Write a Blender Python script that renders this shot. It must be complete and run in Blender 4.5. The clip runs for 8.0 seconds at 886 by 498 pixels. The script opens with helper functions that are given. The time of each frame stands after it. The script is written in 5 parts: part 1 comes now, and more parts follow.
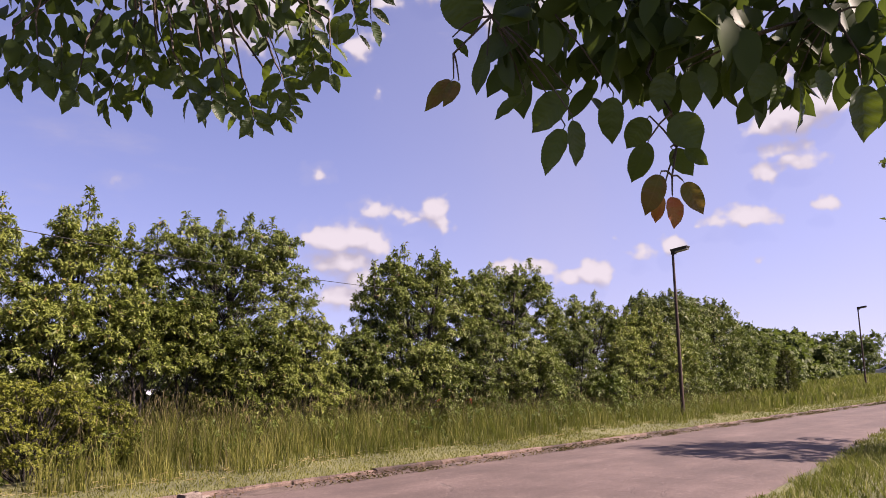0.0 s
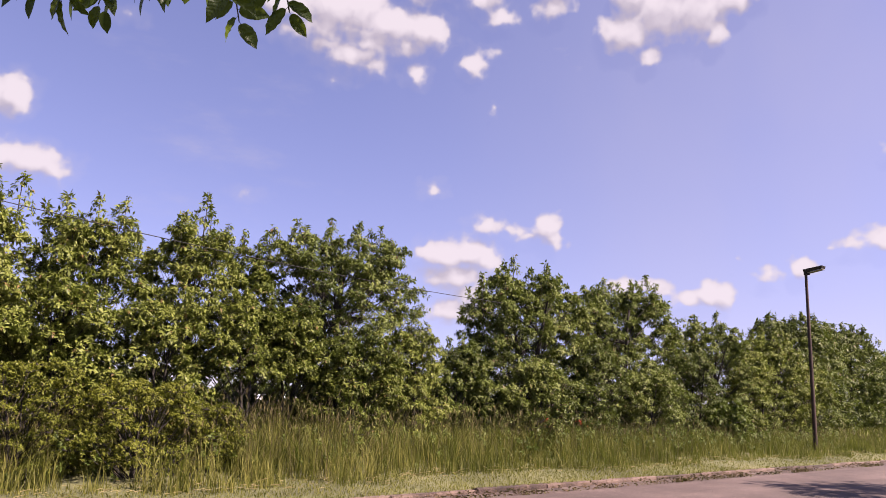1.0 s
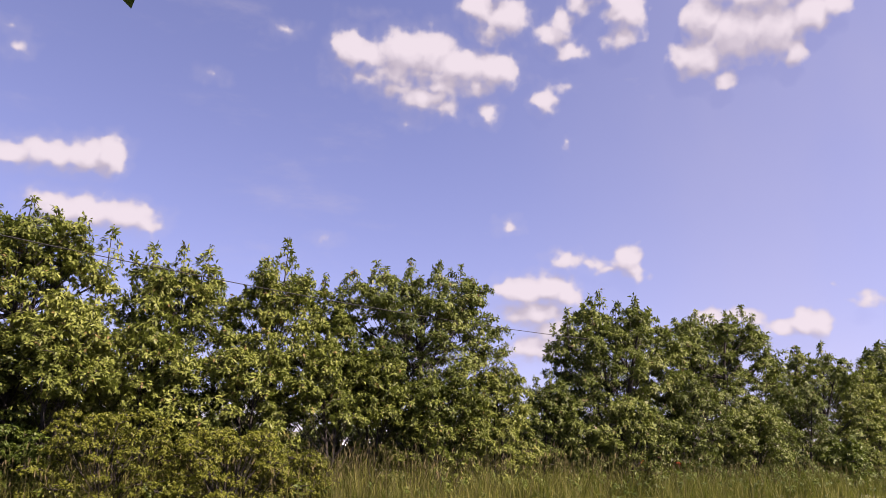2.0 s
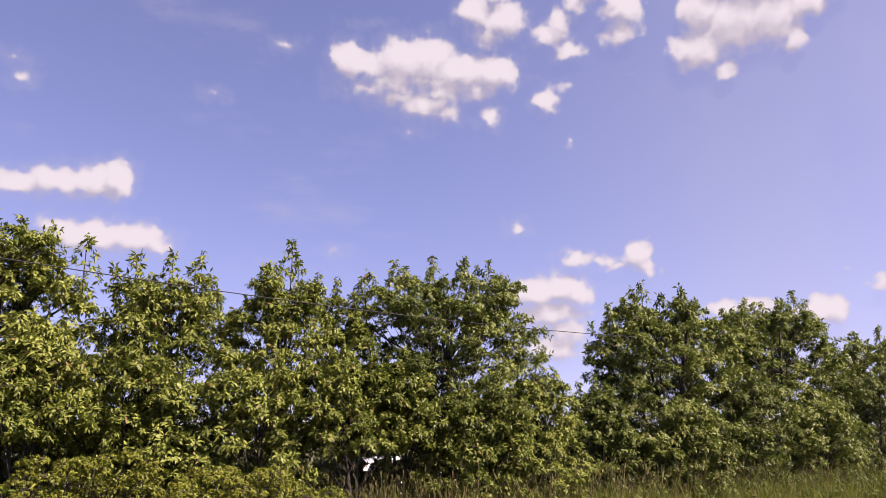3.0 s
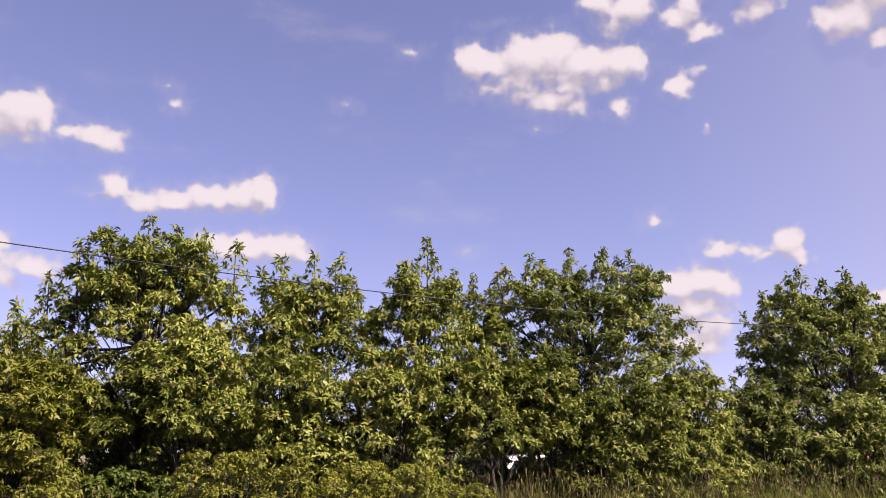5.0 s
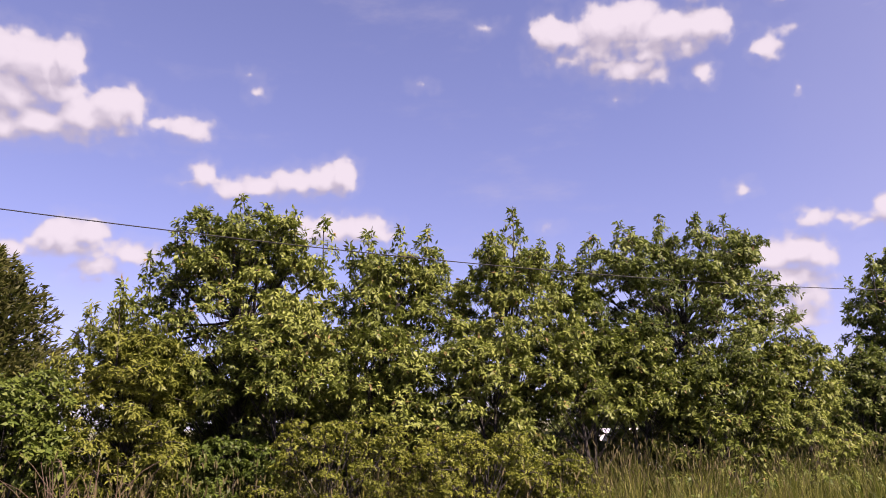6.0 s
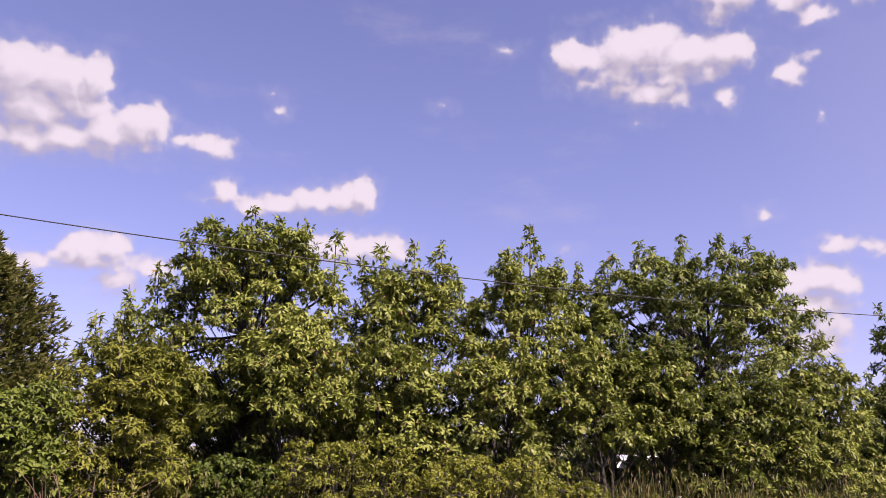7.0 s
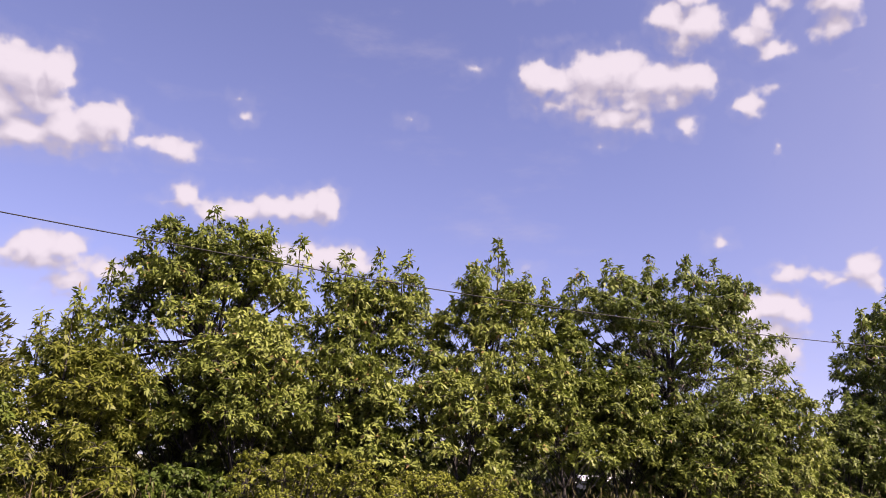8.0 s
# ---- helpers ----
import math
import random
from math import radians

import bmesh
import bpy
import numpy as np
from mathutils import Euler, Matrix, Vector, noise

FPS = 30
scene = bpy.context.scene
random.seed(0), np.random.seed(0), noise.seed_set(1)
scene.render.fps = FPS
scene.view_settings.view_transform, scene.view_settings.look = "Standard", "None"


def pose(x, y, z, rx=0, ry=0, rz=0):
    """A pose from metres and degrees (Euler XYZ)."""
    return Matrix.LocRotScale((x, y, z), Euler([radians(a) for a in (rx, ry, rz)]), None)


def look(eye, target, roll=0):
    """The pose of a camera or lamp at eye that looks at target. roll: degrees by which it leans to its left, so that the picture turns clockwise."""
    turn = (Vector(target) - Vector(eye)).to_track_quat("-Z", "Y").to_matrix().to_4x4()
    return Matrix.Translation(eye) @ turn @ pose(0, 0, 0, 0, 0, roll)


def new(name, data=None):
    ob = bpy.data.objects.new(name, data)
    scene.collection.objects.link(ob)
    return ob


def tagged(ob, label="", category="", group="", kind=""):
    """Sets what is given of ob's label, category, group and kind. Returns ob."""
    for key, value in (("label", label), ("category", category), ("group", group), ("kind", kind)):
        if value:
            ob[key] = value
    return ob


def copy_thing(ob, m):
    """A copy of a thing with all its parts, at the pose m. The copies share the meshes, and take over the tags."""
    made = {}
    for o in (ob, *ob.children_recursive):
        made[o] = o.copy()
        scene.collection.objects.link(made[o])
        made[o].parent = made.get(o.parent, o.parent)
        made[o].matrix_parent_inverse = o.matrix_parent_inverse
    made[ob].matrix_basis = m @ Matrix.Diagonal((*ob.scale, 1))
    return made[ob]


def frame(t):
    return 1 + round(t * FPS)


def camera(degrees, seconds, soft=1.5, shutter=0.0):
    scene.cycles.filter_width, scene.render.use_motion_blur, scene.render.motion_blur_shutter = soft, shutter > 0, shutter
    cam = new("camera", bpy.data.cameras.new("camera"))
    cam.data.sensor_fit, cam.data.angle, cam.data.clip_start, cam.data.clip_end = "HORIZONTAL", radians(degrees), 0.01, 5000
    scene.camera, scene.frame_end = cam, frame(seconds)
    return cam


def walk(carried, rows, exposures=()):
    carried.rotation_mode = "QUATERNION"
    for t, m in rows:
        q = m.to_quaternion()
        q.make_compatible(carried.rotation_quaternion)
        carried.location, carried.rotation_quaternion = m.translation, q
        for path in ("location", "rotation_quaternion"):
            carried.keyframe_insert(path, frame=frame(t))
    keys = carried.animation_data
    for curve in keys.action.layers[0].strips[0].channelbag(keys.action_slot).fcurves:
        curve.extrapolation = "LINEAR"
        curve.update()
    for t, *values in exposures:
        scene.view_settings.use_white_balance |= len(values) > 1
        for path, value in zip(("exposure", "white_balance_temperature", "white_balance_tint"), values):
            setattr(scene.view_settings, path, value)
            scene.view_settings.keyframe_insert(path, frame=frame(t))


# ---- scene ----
cam = camera(62.0, 8.0, soft=0.9)
# seconds, x, y, z, yaw, pitch, roll: x runs along the road, y across it towards the trees
PATH = [(0.00, 0.310, 0.434, 1.405, -48.72, 10.00, 0.58), (0.20, 0.411, 0.491, 1.405, -45.92, 11.69, -0.53),
        (0.40, 0.489, 0.531, 1.416, -43.97, 11.09, -1.31), (0.50, 0.519, 0.548, 1.417, -42.34, 10.40, -1.27),
        (0.60, 0.550, 0.572, 1.421, -41.87, 9.47, -1.71), (0.80, 0.608, 0.635, 1.420, -41.58, 9.42, -2.33),
        (1.00, 0.674, 0.694, 1.410, -40.38, 11.09, -2.20), (1.50, 0.747, 0.853, 1.447, -38.90, 14.20, -2.28),
        (2.00, 0.832, 1.016, 1.470, -34.03, 13.86, -1.24), (2.20, 0.885, 1.040, 1.510, -31.67, 12.83, -1.75),
        (3.30, 1.649, 2.859, 1.724, -32.96, 15.64, 2.54), (3.50, 1.619, 2.832, 1.704, -33.29, 16.53, 2.24),
        (4.00, 1.611, 2.802, 1.707, -29.17, 16.16, 1.46), (4.50, 1.585, 2.749, 1.673, -26.82, 15.95, 2.24),
        (5.00, 1.597, 2.752, 1.668, -22.00, 14.52, 1.47), (5.20, 1.602, 2.744, 1.653, -18.94, 14.34, 1.39),
        (6.30, 1.538, 2.956, 1.590, -15.52, 12.79, 1.58), (6.50, 1.581, 2.994, 1.594, -16.79, 13.88, 1.85),
        (7.00, 1.672, 3.137, 1.607, -14.47, 14.56, 0.24), (7.50, 1.688, 3.266, 1.594, -15.36, 13.48, -1.75),
        (8.00, 1.653, 3.380, 1.607, -17.97, 15.71, -1.29)]
walk(cam, [(t, pose(x, y, z, 90 + p, r, yaw)) for t, x, y, z, yaw, p, r in PATH],
     exposures=[(0.0, 1.66, 6900, 33), (0.5, 1.72, 6850, 28), (1.0, 1.71, 6900, 33), (1.5, 1.64, 6900, 34), (2.0, 1.66, 6950, 33), (3.5, 1.69, 7000, 32), (5.0, 1.71, 7120, 31), (5.2, 1.71, 7120, 31),
                (6.5, 1.68, 6720, 39), (7.0, 1.68, 6780, 38), (7.5, 1.68, 6950, 34), (8.0, 1.70, 6880, 34)])

# ---- light ----
SUN_AZ, SUN_EL = 146.0, 46.0
sun_dir = Vector((math.sin(radians(SUN_AZ)) * math.cos(radians(SUN_EL)),
                  math.cos(radians(SUN_AZ)) * math.cos(radians(SUN_EL)), math.sin(radians(SUN_EL))))
sun_data = bpy.data.lights.new("sun", "SUN")
sun_data.energy, sun_data.angle, sun_data.color = 5.0, radians(0.53), (1.0, 0.93, 0.80)
sun = new("sun", sun_data)
sun.matrix_world = look(sun_dir * 60, (0, 0, 0))


class Nodes:
    """Short hand for building a node tree."""

    def __init__(self, tree):
        self.t = tree
        tree.nodes.clear()

    def add(self, kind, inputs=None, **props):
        n = self.t.nodes.new(kind)
        if "operation" in props:
            n.operation = props["operation"]
        if "interpolation_type" in props:
            n.interpolation_type = props["interpolation_type"]
        if "feature" in props:
            n.feature = props["feature"]
        if "node_tree" in props:
            n.node_tree = props["node_tree"]
        if "data_type" in props:
            n.data_type, n.blend_type = props["data_type"], props["blend_type"]
        if kind == "ShaderNodeTexSky":
            n.sky_type, n.sun_disc = "NISHITA", False
            n.sun_elevation, n.sun_rotation, n.altitude = props["sun_elevation"], props["sun_rotation"], props["altitude"]
            n.air_density, n.dust_density, n.ozone_density = props["air_density"], props["dust_density"], props["ozone_density"]
        for k, v in (inputs or {}).items():
            self.put(n.inputs[k], v)
        return n

    def put(self, socket, v):
        if isinstance(v, bpy.types.NodeSocket):
            self.t.links.new(v, socket)
        else:
            socket.default_value = v

    def math(self, op, a, b=0.0, c=0.0, clamp=False):
        n = self.add("ShaderNodeMath", {0: a, 1: b, 2: c}, operation=op)
        n.use_clamp = clamp
        return n.outputs[0]

    def vec(self, op, a, b=(0, 0, 0), c=(0, 0, 0), out=0):
        n = self.add("ShaderNodeVectorMath", {0: a, 1: b}, operation=op)
        if op == "MULTIPLY_ADD":
            self.put(n.inputs[2], c)
        return n.outputs["Value"] if op in ("LENGTH", "DOT_PRODUCT") else n.outputs[0]

    def noise(self, vector, scale, detail=4.0, rough=0.55, colour=False):
        n = self.add("ShaderNodeTexNoise", {"Vector": vector, "Scale": scale, "Detail": detail, "Roughness": rough})
        return n.outputs["Color"] if colour else n.outputs["Fac"]

    def ramp(self, fac, stops):
        n = self.add("ShaderNodeValToRGB", {"Fac": fac})
        r = n.color_ramp
        while len(r.elements) < len(stops):
            r.elements.new(0.5)
        for e, (p, c) in zip(r.elements, stops):
            e.position, e.color = p, (*c, 1)
        return n.outputs["Color"]

    def mix(self, fac, a, b, blend="MIX"):
        n = self.add("ShaderNodeMix", data_type="RGBA", blend_type=blend)
        self.put(n.inputs["Factor"], fac)
        for s, v in ((n.inputs[6], a), (n.inputs[7], b)):
            self.put(s, v if isinstance(v, bpy.types.NodeSocket) else (*v[:3], 1))
        return n.outputs[2]

    def smooth(self, v, lo, hi, a=0.0, b=1.0):
        n = self.add("ShaderNodeMapRange", {"Value": v, "From Min": lo, "From Max": hi, "To Min": a, "To Max": b}, interpolation_type="SMOOTHSTEP")
        return n.outputs["Result"]


# cumulus banks: azimuth from +y, elevation, half width, half height, in degrees
CLOUD_BIG = [(25.5, 28.6, 1.5, 1.3), (27.1, 28.2, 1.6, 0.9), (30.0, 28.5, 2.2, 1.6), (32.2, 28.6, 1.9, 1.7), (34.8, 27.8, 2.2, 1.2), (37.5, 27.6, 2.0, 1.2),
             (38.8, 27.2, 0.8, 0.7), (32.8, 27.0, 4.9, 0.7), (27.0, 26.6, 1.9, 0.5), (29.4, 25.9, 1.7, 0.6), (31.8, 25.3, 2.2, 0.9), (33.8, 24.8, 1.0, 0.7),
             (30.8, 23.4, 0.8, 0.2), (37.3, 24.3, 0.8, 0.7),
             (29.4, 27.0, 2.0, 0.9), (33.4, 26.2, 2.4, 0.8), (36.4, 26.4, 1.6, 0.8)]
CLOUD_RAGGED = [(36.5, 32.0, 1.4, 1.1), (38.6, 31.3, 2.0, 1.1), (37.4, 30.2, 1.2, 0.8), (38.1, 33.3, 1.3, 0.9), (37.2, 34.4, 2.3, 0.4), (42.7, 29.9, 1.4, 0.8),
                (44.1, 28.6, 1.2, 0.6), (43.6, 30.8, 0.9, 0.7), (45.1, 32.1, 1.1, 0.8), (46.2, 33.2, 1.5, 0.7), (48.8, 31.0, 1.7, 1.2), (48.5, 29.3, 1.4, 0.8),
                (48.4, 32.3, 1.2, 0.7), (41.9, 25.2, 0.9, 0.8), (43.3, 26.1, 1.0, 0.3), (47.6, 33.9, 2.9, 0.5), (42.2, 34.4, 2.5, 0.4)]
CLOUD_TALL = [(54.5, 27.3, 2.3, 1.5), (56.1, 25.5, 0.9, 0.7), (54.9, 29.9, 1.6, 1.7), (57.4, 28.6, 2.6, 2.2), (59.9, 28.4, 2.3, 2.0), (61.2, 26.7, 1.0, 1.0),
              (62.5, 28.9, 1.5, 1.5), (64.2, 29.2, 1.1, 0.9), (59.5, 31.0, 3.4, 1.6), (56.4, 31.8, 2.1, 1.1), (62.3, 32.0, 3.2, 1.6), (59.7, 33.8, 3.6, 1.8)]
CLOUD_SMALL = [(38.9, 15.7, 0.8, 0.4), (24.5, 14.2, 0.6, 0.2), (43.9, 22.0, 0.3, 0.3), (25.6, 34.7, 1.3, 0.2), (27.3, 31.3, 1.0, 0.1), (20.1, 29.5, 0.9, 0.3),
               (19.5, 29.3, 0.5, 0.1), (14.5, 25.4, 0.6, 0.2), (7.8, 19.7, 0.5, 0.3)]
CLOUD_LOW = [(43.5, 13.1, 1.2, 0.6), (45.7, 12.8, 1.3, 0.4), (48.1, 13.1, 1.1, 0.9), (48.7, 12.0, 0.8, 0.6), (47.0, 12.2, 1.3, 0.4), (40.4, 10.6, 2.0, 1.1),
             (42.4, 10.9, 1.6, 1.1), (43.6, 10.2, 0.9, 0.8), (41.0, 9.0, 2.7, 1.0), (42.2, 7.7, 1.8, 0.8), (39.0, 10.9, 1.0, 0.7), (41.2, 6.3, 2.1, 0.9),
             (54.0, 8.4, 1.1, 0.7), (55.8, 8.6, 1.6, 0.5), (57.0, 8.2, 0.9, 0.4), (60.0, 7.9, 0.9, 1.0), (61.1, 7.8, 0.8, 0.9), (58.7, 7.6, 1.2, 0.6)]
CLOUD_WEST = [(-0.5, 17.4, 1.3, 0.7), (1.7, 17.6, 1.8, 0.7), (4.3, 18.1, 1.9, 0.9), (6.6, 18.3, 1.6, 1.1), (8.0, 18.5, 1.0, 1.3), (8.4, 19.7, 0.6, 0.3),
              (7.1, 14.6, 1.9, 1.0), (9.6, 14.6, 1.9, 0.9), (5.4, 14.4, 1.6, 0.9), (11.2, 14.3, 0.8, 0.7), (4.4, 14.9, 1.1, 0.6), (-2.8, 18.3, 0.9, 0.9),
              (-3.8, 17.6, 0.9, 0.2), (-1.7, 17.9, 0.7, 0.3), (1.1, 24.6, 0.6, 0.4), (0.5, 25.9, 0.4, 0.2)]
CLOUD_FAR_WEST = [(-17.6, 24.3, 2.2, 2.1), (-15.8, 24.7, 2.0, 1.6), (-14.4, 24.4, 2.0, 1.7), (-12.8, 24.9, 1.0, 1.7), (-15.6, 26.2, 0.9, 0.5), (-16.6, 22.4, 2.7, 1.5),
                  (-13.7, 23.0, 2.3, 1.0), (-16.6, 20.3, 1.9, 1.2), (-14.1, 20.7, 2.3, 1.1), (-11.4, 21.5, 2.0, 1.4), (-9.2, 22.2, 1.8, 1.5), (-8.3, 23.0, 0.9, 0.9),
                  (-12.2, 20.0, 2.7, 0.4), (-5.9, 21.8, 1.1, 0.5), (-4.4, 21.6, 1.1, 0.7), (-3.3, 21.6, 0.9, 0.7), (-20.2, 23.0, 2.4, 2.5), (-20.0, 20.1, 2.6, 1.6)]
CLOUD_BANK = [(-12.1, 13.2, 1.1, 1.3), (-13.0, 12.7, 1.1, 1.0), (-10.3, 13.5, 1.1, 1.0), (-10.9, 12.4, 2.3, 0.7), (-15.0, 12.0, 1.9, 0.5), (-7.4, 12.2, 1.4, 0.8),
              (-9.7, 11.2, 1.8, 0.6), (-10.2, 10.2, 1.0, 0.3), (-17.5, 11.8, 1.6, 0.8)]
CLOUD_EAST = [(74.8, 21.0, 1.3, 0.7), (77.2, 21.3, 1.4, 1.0), (74.0, 17.6, 1.9, 0.8), (75.8, 18.1, 2.1, 1.5), (77.5, 18.8, 1.7, 1.2), (73.3, 14.4, 1.0, 0.7),
              (75.5, 14.9, 1.6, 0.6), (74.6, 15.9, 2.1, 0.5), (77.1, 11.8, 0.8, 0.6), (71.6, 11.4, 1.9, 0.7), (69.8, 11.2, 1.0, 0.4), (73.1, 10.9, 1.3, 0.3),
              (68.2, 10.9, 0.6, 0.3), (64.2, 9.4, 1.0, 0.5), (66.4, 9.7, 0.8, 0.7), (62.0, 10.4, 0.5, 0.2), (72.4, 8.1, 0.6, 0.2)]
PUFFS = CLOUD_BIG + CLOUD_RAGGED + CLOUD_TALL + CLOUD_SMALL + CLOUD_LOW + CLOUD_WEST + CLOUD_FAR_WEST + CLOUD_BANK + CLOUD_EAST
# the same fair-weather cumulus goes on round the rest of the sky
_r = random.Random(5)
for _ in range(9):
    _a, _e = _r.uniform(100, 320), _r.uniform(12, 45)
    for _k in range(3):
        PUFFS.append((_a + _r.uniform(-5, 5), _e + _r.uniform(-1, 1.5), _r.uniform(2, 4.5), _r.uniform(1.2, 2.4)))


def cloud_group():
    """Cloud density over (azimuth, elevation) in degrees."""
    g = bpy.data.node_groups.new("cloud_density", "ShaderNodeTree")
    g.interface.new_socket("Sky", in_out="INPUT", socket_type="NodeSocketVector")
    g.interface.new_socket("Density", in_out="OUTPUT", socket_type="NodeSocketFloat")
    g.interface.new_socket("Body", in_out="OUTPUT", socket_type="NodeSocketFloat")
    n = Nodes(g)
    gin, gout = n.add("NodeGroupInput"), n.add("NodeGroupOutput")
    sky = gin.outputs[0]
    warp = n.vec("MULTIPLY", n.vec("SUBTRACT", n.noise(sky, 0.8, 1.0, 0.4, True), (0.5, 0.5, 0.5)), (1.3, 0.9, 0))
    p = n.vec("ADD", sky, warp)
    best = None
    for az, el, w, h in PUFFS:
        # depth inside the puff, in degrees
        w, h = w * 1.12 + 0.1, h * 1.12 + 0.1
        d = n.vec("MULTIPLY_ADD", p, (1 / w, 1 / h, 0), (-az / w, -el / h, 0))
        deep = min(1.5, 0.04 + 0.95 * h)
        q = n.math("MULTIPLY_ADD", n.vec("LENGTH", d), -deep, deep - max(0.0, 0.38 - 0.5 * h))
        best = q if best is None else n.math("SMOOTH_MAX", best, q, 0.42)
    billow = n.math("SUBTRACT", n.noise(sky, 1.1, 1.8, 0.42), 0.5)
    n.put(gout.inputs[0], n.math("MULTIPLY_ADD", billow, 1.1, best))
    n.put(gout.inputs[1], n.math("MULTIPLY_ADD", billow, 0.5, best))
    return g


world = bpy.data.worlds.new("sky")
scene.world = world
world.use_nodes = True
n = Nodes(world.node_tree)
sky_tex = n.add("ShaderNodeTexSky", sun_elevation=radians(SUN_EL), sun_rotation=radians(SUN_AZ),
                altitude=200.0, air_density=1.0, dust_density=0.6, ozone_density=3.0)
way = n.add("ShaderNodeTexCoord").outputs["Generated"]
# the air is clear: the haze at the horizon stays thin
n.put(sky_tex.inputs[0], n.vec("NORMALIZE", n.vec("MULTIPLY_ADD", way, (1, 1, 0.9), (0, 0, 0.09))))
sep = n.add("ShaderNodeSeparateXYZ", {0: way})
azim = n.math("MULTIPLY", n.math("ARCTAN2", sep.outputs[0], sep.outputs[1]), 57.29578)
# azimuth runs from -60 to 300, with its seam behind the camera
azim = n.math("ADD", azim, n.math("MULTIPLY", n.math("LESS_THAN", azim, -60.0), 360.0))
elev = n.math("MULTIPLY", n.math("ARCSINE", sep.outputs[2]), 57.29578)
sky_pos = n.add("ShaderNodeCombineXYZ", {0: azim, 1: elev}).outputs[0]
field = cloud_group()
here = n.add("ShaderNodeGroup", {}, node_tree=field)
n.put(here.inputs[0], sky_pos)
above = n.add("ShaderNodeGroup", {}, node_tree=field)
n.put(above.inputs[0], n.vec("ADD", sky_pos, (0.45, 1.2, 0)))
dens = here.outputs[0]
# heads lit by the sun are crisp, the shaded undersides thin out softly
slope = n.math("SUBTRACT", n.math("ADD", here.outputs[1], 0.0, clamp=True), n.math("ADD", above.outputs[1], 0.0, clamp=True))
lit = n.smooth(slope, -0.50, 0.62)
width = n.math("MULTIPLY_ADD", lit, -0.70, 1.25)
cover = n.smooth(n.math("DIVIDE", n.math("ADD", dens, 0.32), width), 0.0, 1.0)
veil = n.math("MULTIPLY", n.smooth(dens, -0.9, 0.1), 0.14)
cover = n.math("MAXIMUM", cover, veil)
wisp = n.math("MULTIPLY", n.smooth(n.noise(n.vec("MULTIPLY", sky_pos, (0.05, 0.14, 0)), 1.3, 6.0, 0.6), 0.52, 0.85), 0.34)
# a thin high veil spreads over the eastern sky
streaks = n.noise(n.vec("MULTIPLY", sky_pos, (0.06, 0.035, 0)), 1.0, 4.0, 0.5)
sheet = n.math("MULTIPLY", n.math("MULTIPLY", n.smooth(azim, 28.0, 66.0), n.smooth(azim, 170.0, 110.0)), n.smooth(streaks, 0.2, 0.8, 0.08, 0.32))
wisp = n.math("MAXIMUM", wisp, sheet)
cover = n.math("MAXIMUM", n.math("MULTIPLY", cover, 0.96), wisp)
cloud_col = n.mix(lit, (0.60, 0.61, 0.70), (1.0, 1.03, 1.06))
sky_bg = n.add("ShaderNodeBackground", {"Color": n.mix(1.0, sky_tex.outputs[0], (1.24, 1.0, 1.10), "MULTIPLY"), "Strength": 0.0545})
cloud_bg = n.add("ShaderNodeBackground", {"Color": cloud_col, "Strength": 0.25})
mixed = n.add("ShaderNodeMixShader", {0: cover, 1: sky_bg.outputs[0], 2: cloud_bg.outputs[0]})
n.add("ShaderNodeOutputWorld", {0: mixed.outputs[0]})


# ---- materials ----
def material(name):
    m = bpy.data.materials.new(name)
    m.use_nodes = True
    return m, Nodes(m.node_tree)


def finish(n, shader, bump=None):
    n.add("ShaderNodeOutputMaterial", {0: shader})


def leaf_material(name, dark, mid, light, through_light=0.16, gloss=0.5, patch=0.55, dry=None):
    """Foliage: each leaf its own shade, broad patches over the crown, light that shines through."""
    m, n = material(name)
    geo = n.add("ShaderNodeNewGeometry")
    one = geo.outputs["Random Per Island"]
    pos = geo.outputs["Position"]
    broad = n.noise(pos, patch, 3.0)
    f = n.math("ADD", n.math("MULTIPLY", one, 0.5), n.math("MULTIPLY", n.smooth(broad, 0.3, 0.7), 0.5))
    col = n.ramp(f, [(0.0, dark), (0.42, mid), (1.0, light)])
    if dry:
        col = n.mix(n.math("GREATER_THAN", one, 0.975), col, dry)
    b = n.add("ShaderNodeBsdfPrincipled", {"Base Color": col, "Roughness": gloss, "Specular IOR Level": 0.16})
    tr = n.add("ShaderNodeBsdfTranslucent", {"Color": n.mix(0.5, col, (0.20, 0.29, 0.04))})
    s = n.add("ShaderNodeMixShader", {0: through_light, 1: b.outputs[0], 2: tr.outputs[0]})
    finish(n, s.outputs[0])
    return m


def rough_material(name, stops, scale=3.0, fine=40.0, rough=0.85, bump=0.3, metal=0.0, per_object=0.0):
    m, n = material(name)
    pos = n.add("ShaderNodeTexCoord").outputs["Object"]
    a, b = n.noise(pos, scale, 5.0), n.noise(pos, fine, 4.0)
    f = n.math("ADD", n.math("MULTIPLY", a, 0.6), n.math("MULTIPLY", b, 0.4))
    if per_object:
        rnd = n.add("ShaderNodeObjectInfo").outputs["Random"]
        f = n.math("ADD", f, n.math("MULTIPLY", n.math("SUBTRACT", rnd, 0.5), per_object))
    col = n.ramp(n.smooth(f, 0.3, 0.7), [(i / (len(stops) - 1), c) for i, c in enumerate(stops)])
    bmp = n.add("ShaderNodeBump", {"Strength": bump, "Distance": 0.02, "Height": b})
    p = n.add("ShaderNodeBsdfPrincipled", {"Base Color": col, "Roughness": rough, "Metallic": metal, "Normal": bmp.outputs[0]})
    finish(n, p.outputs[0])
    return m


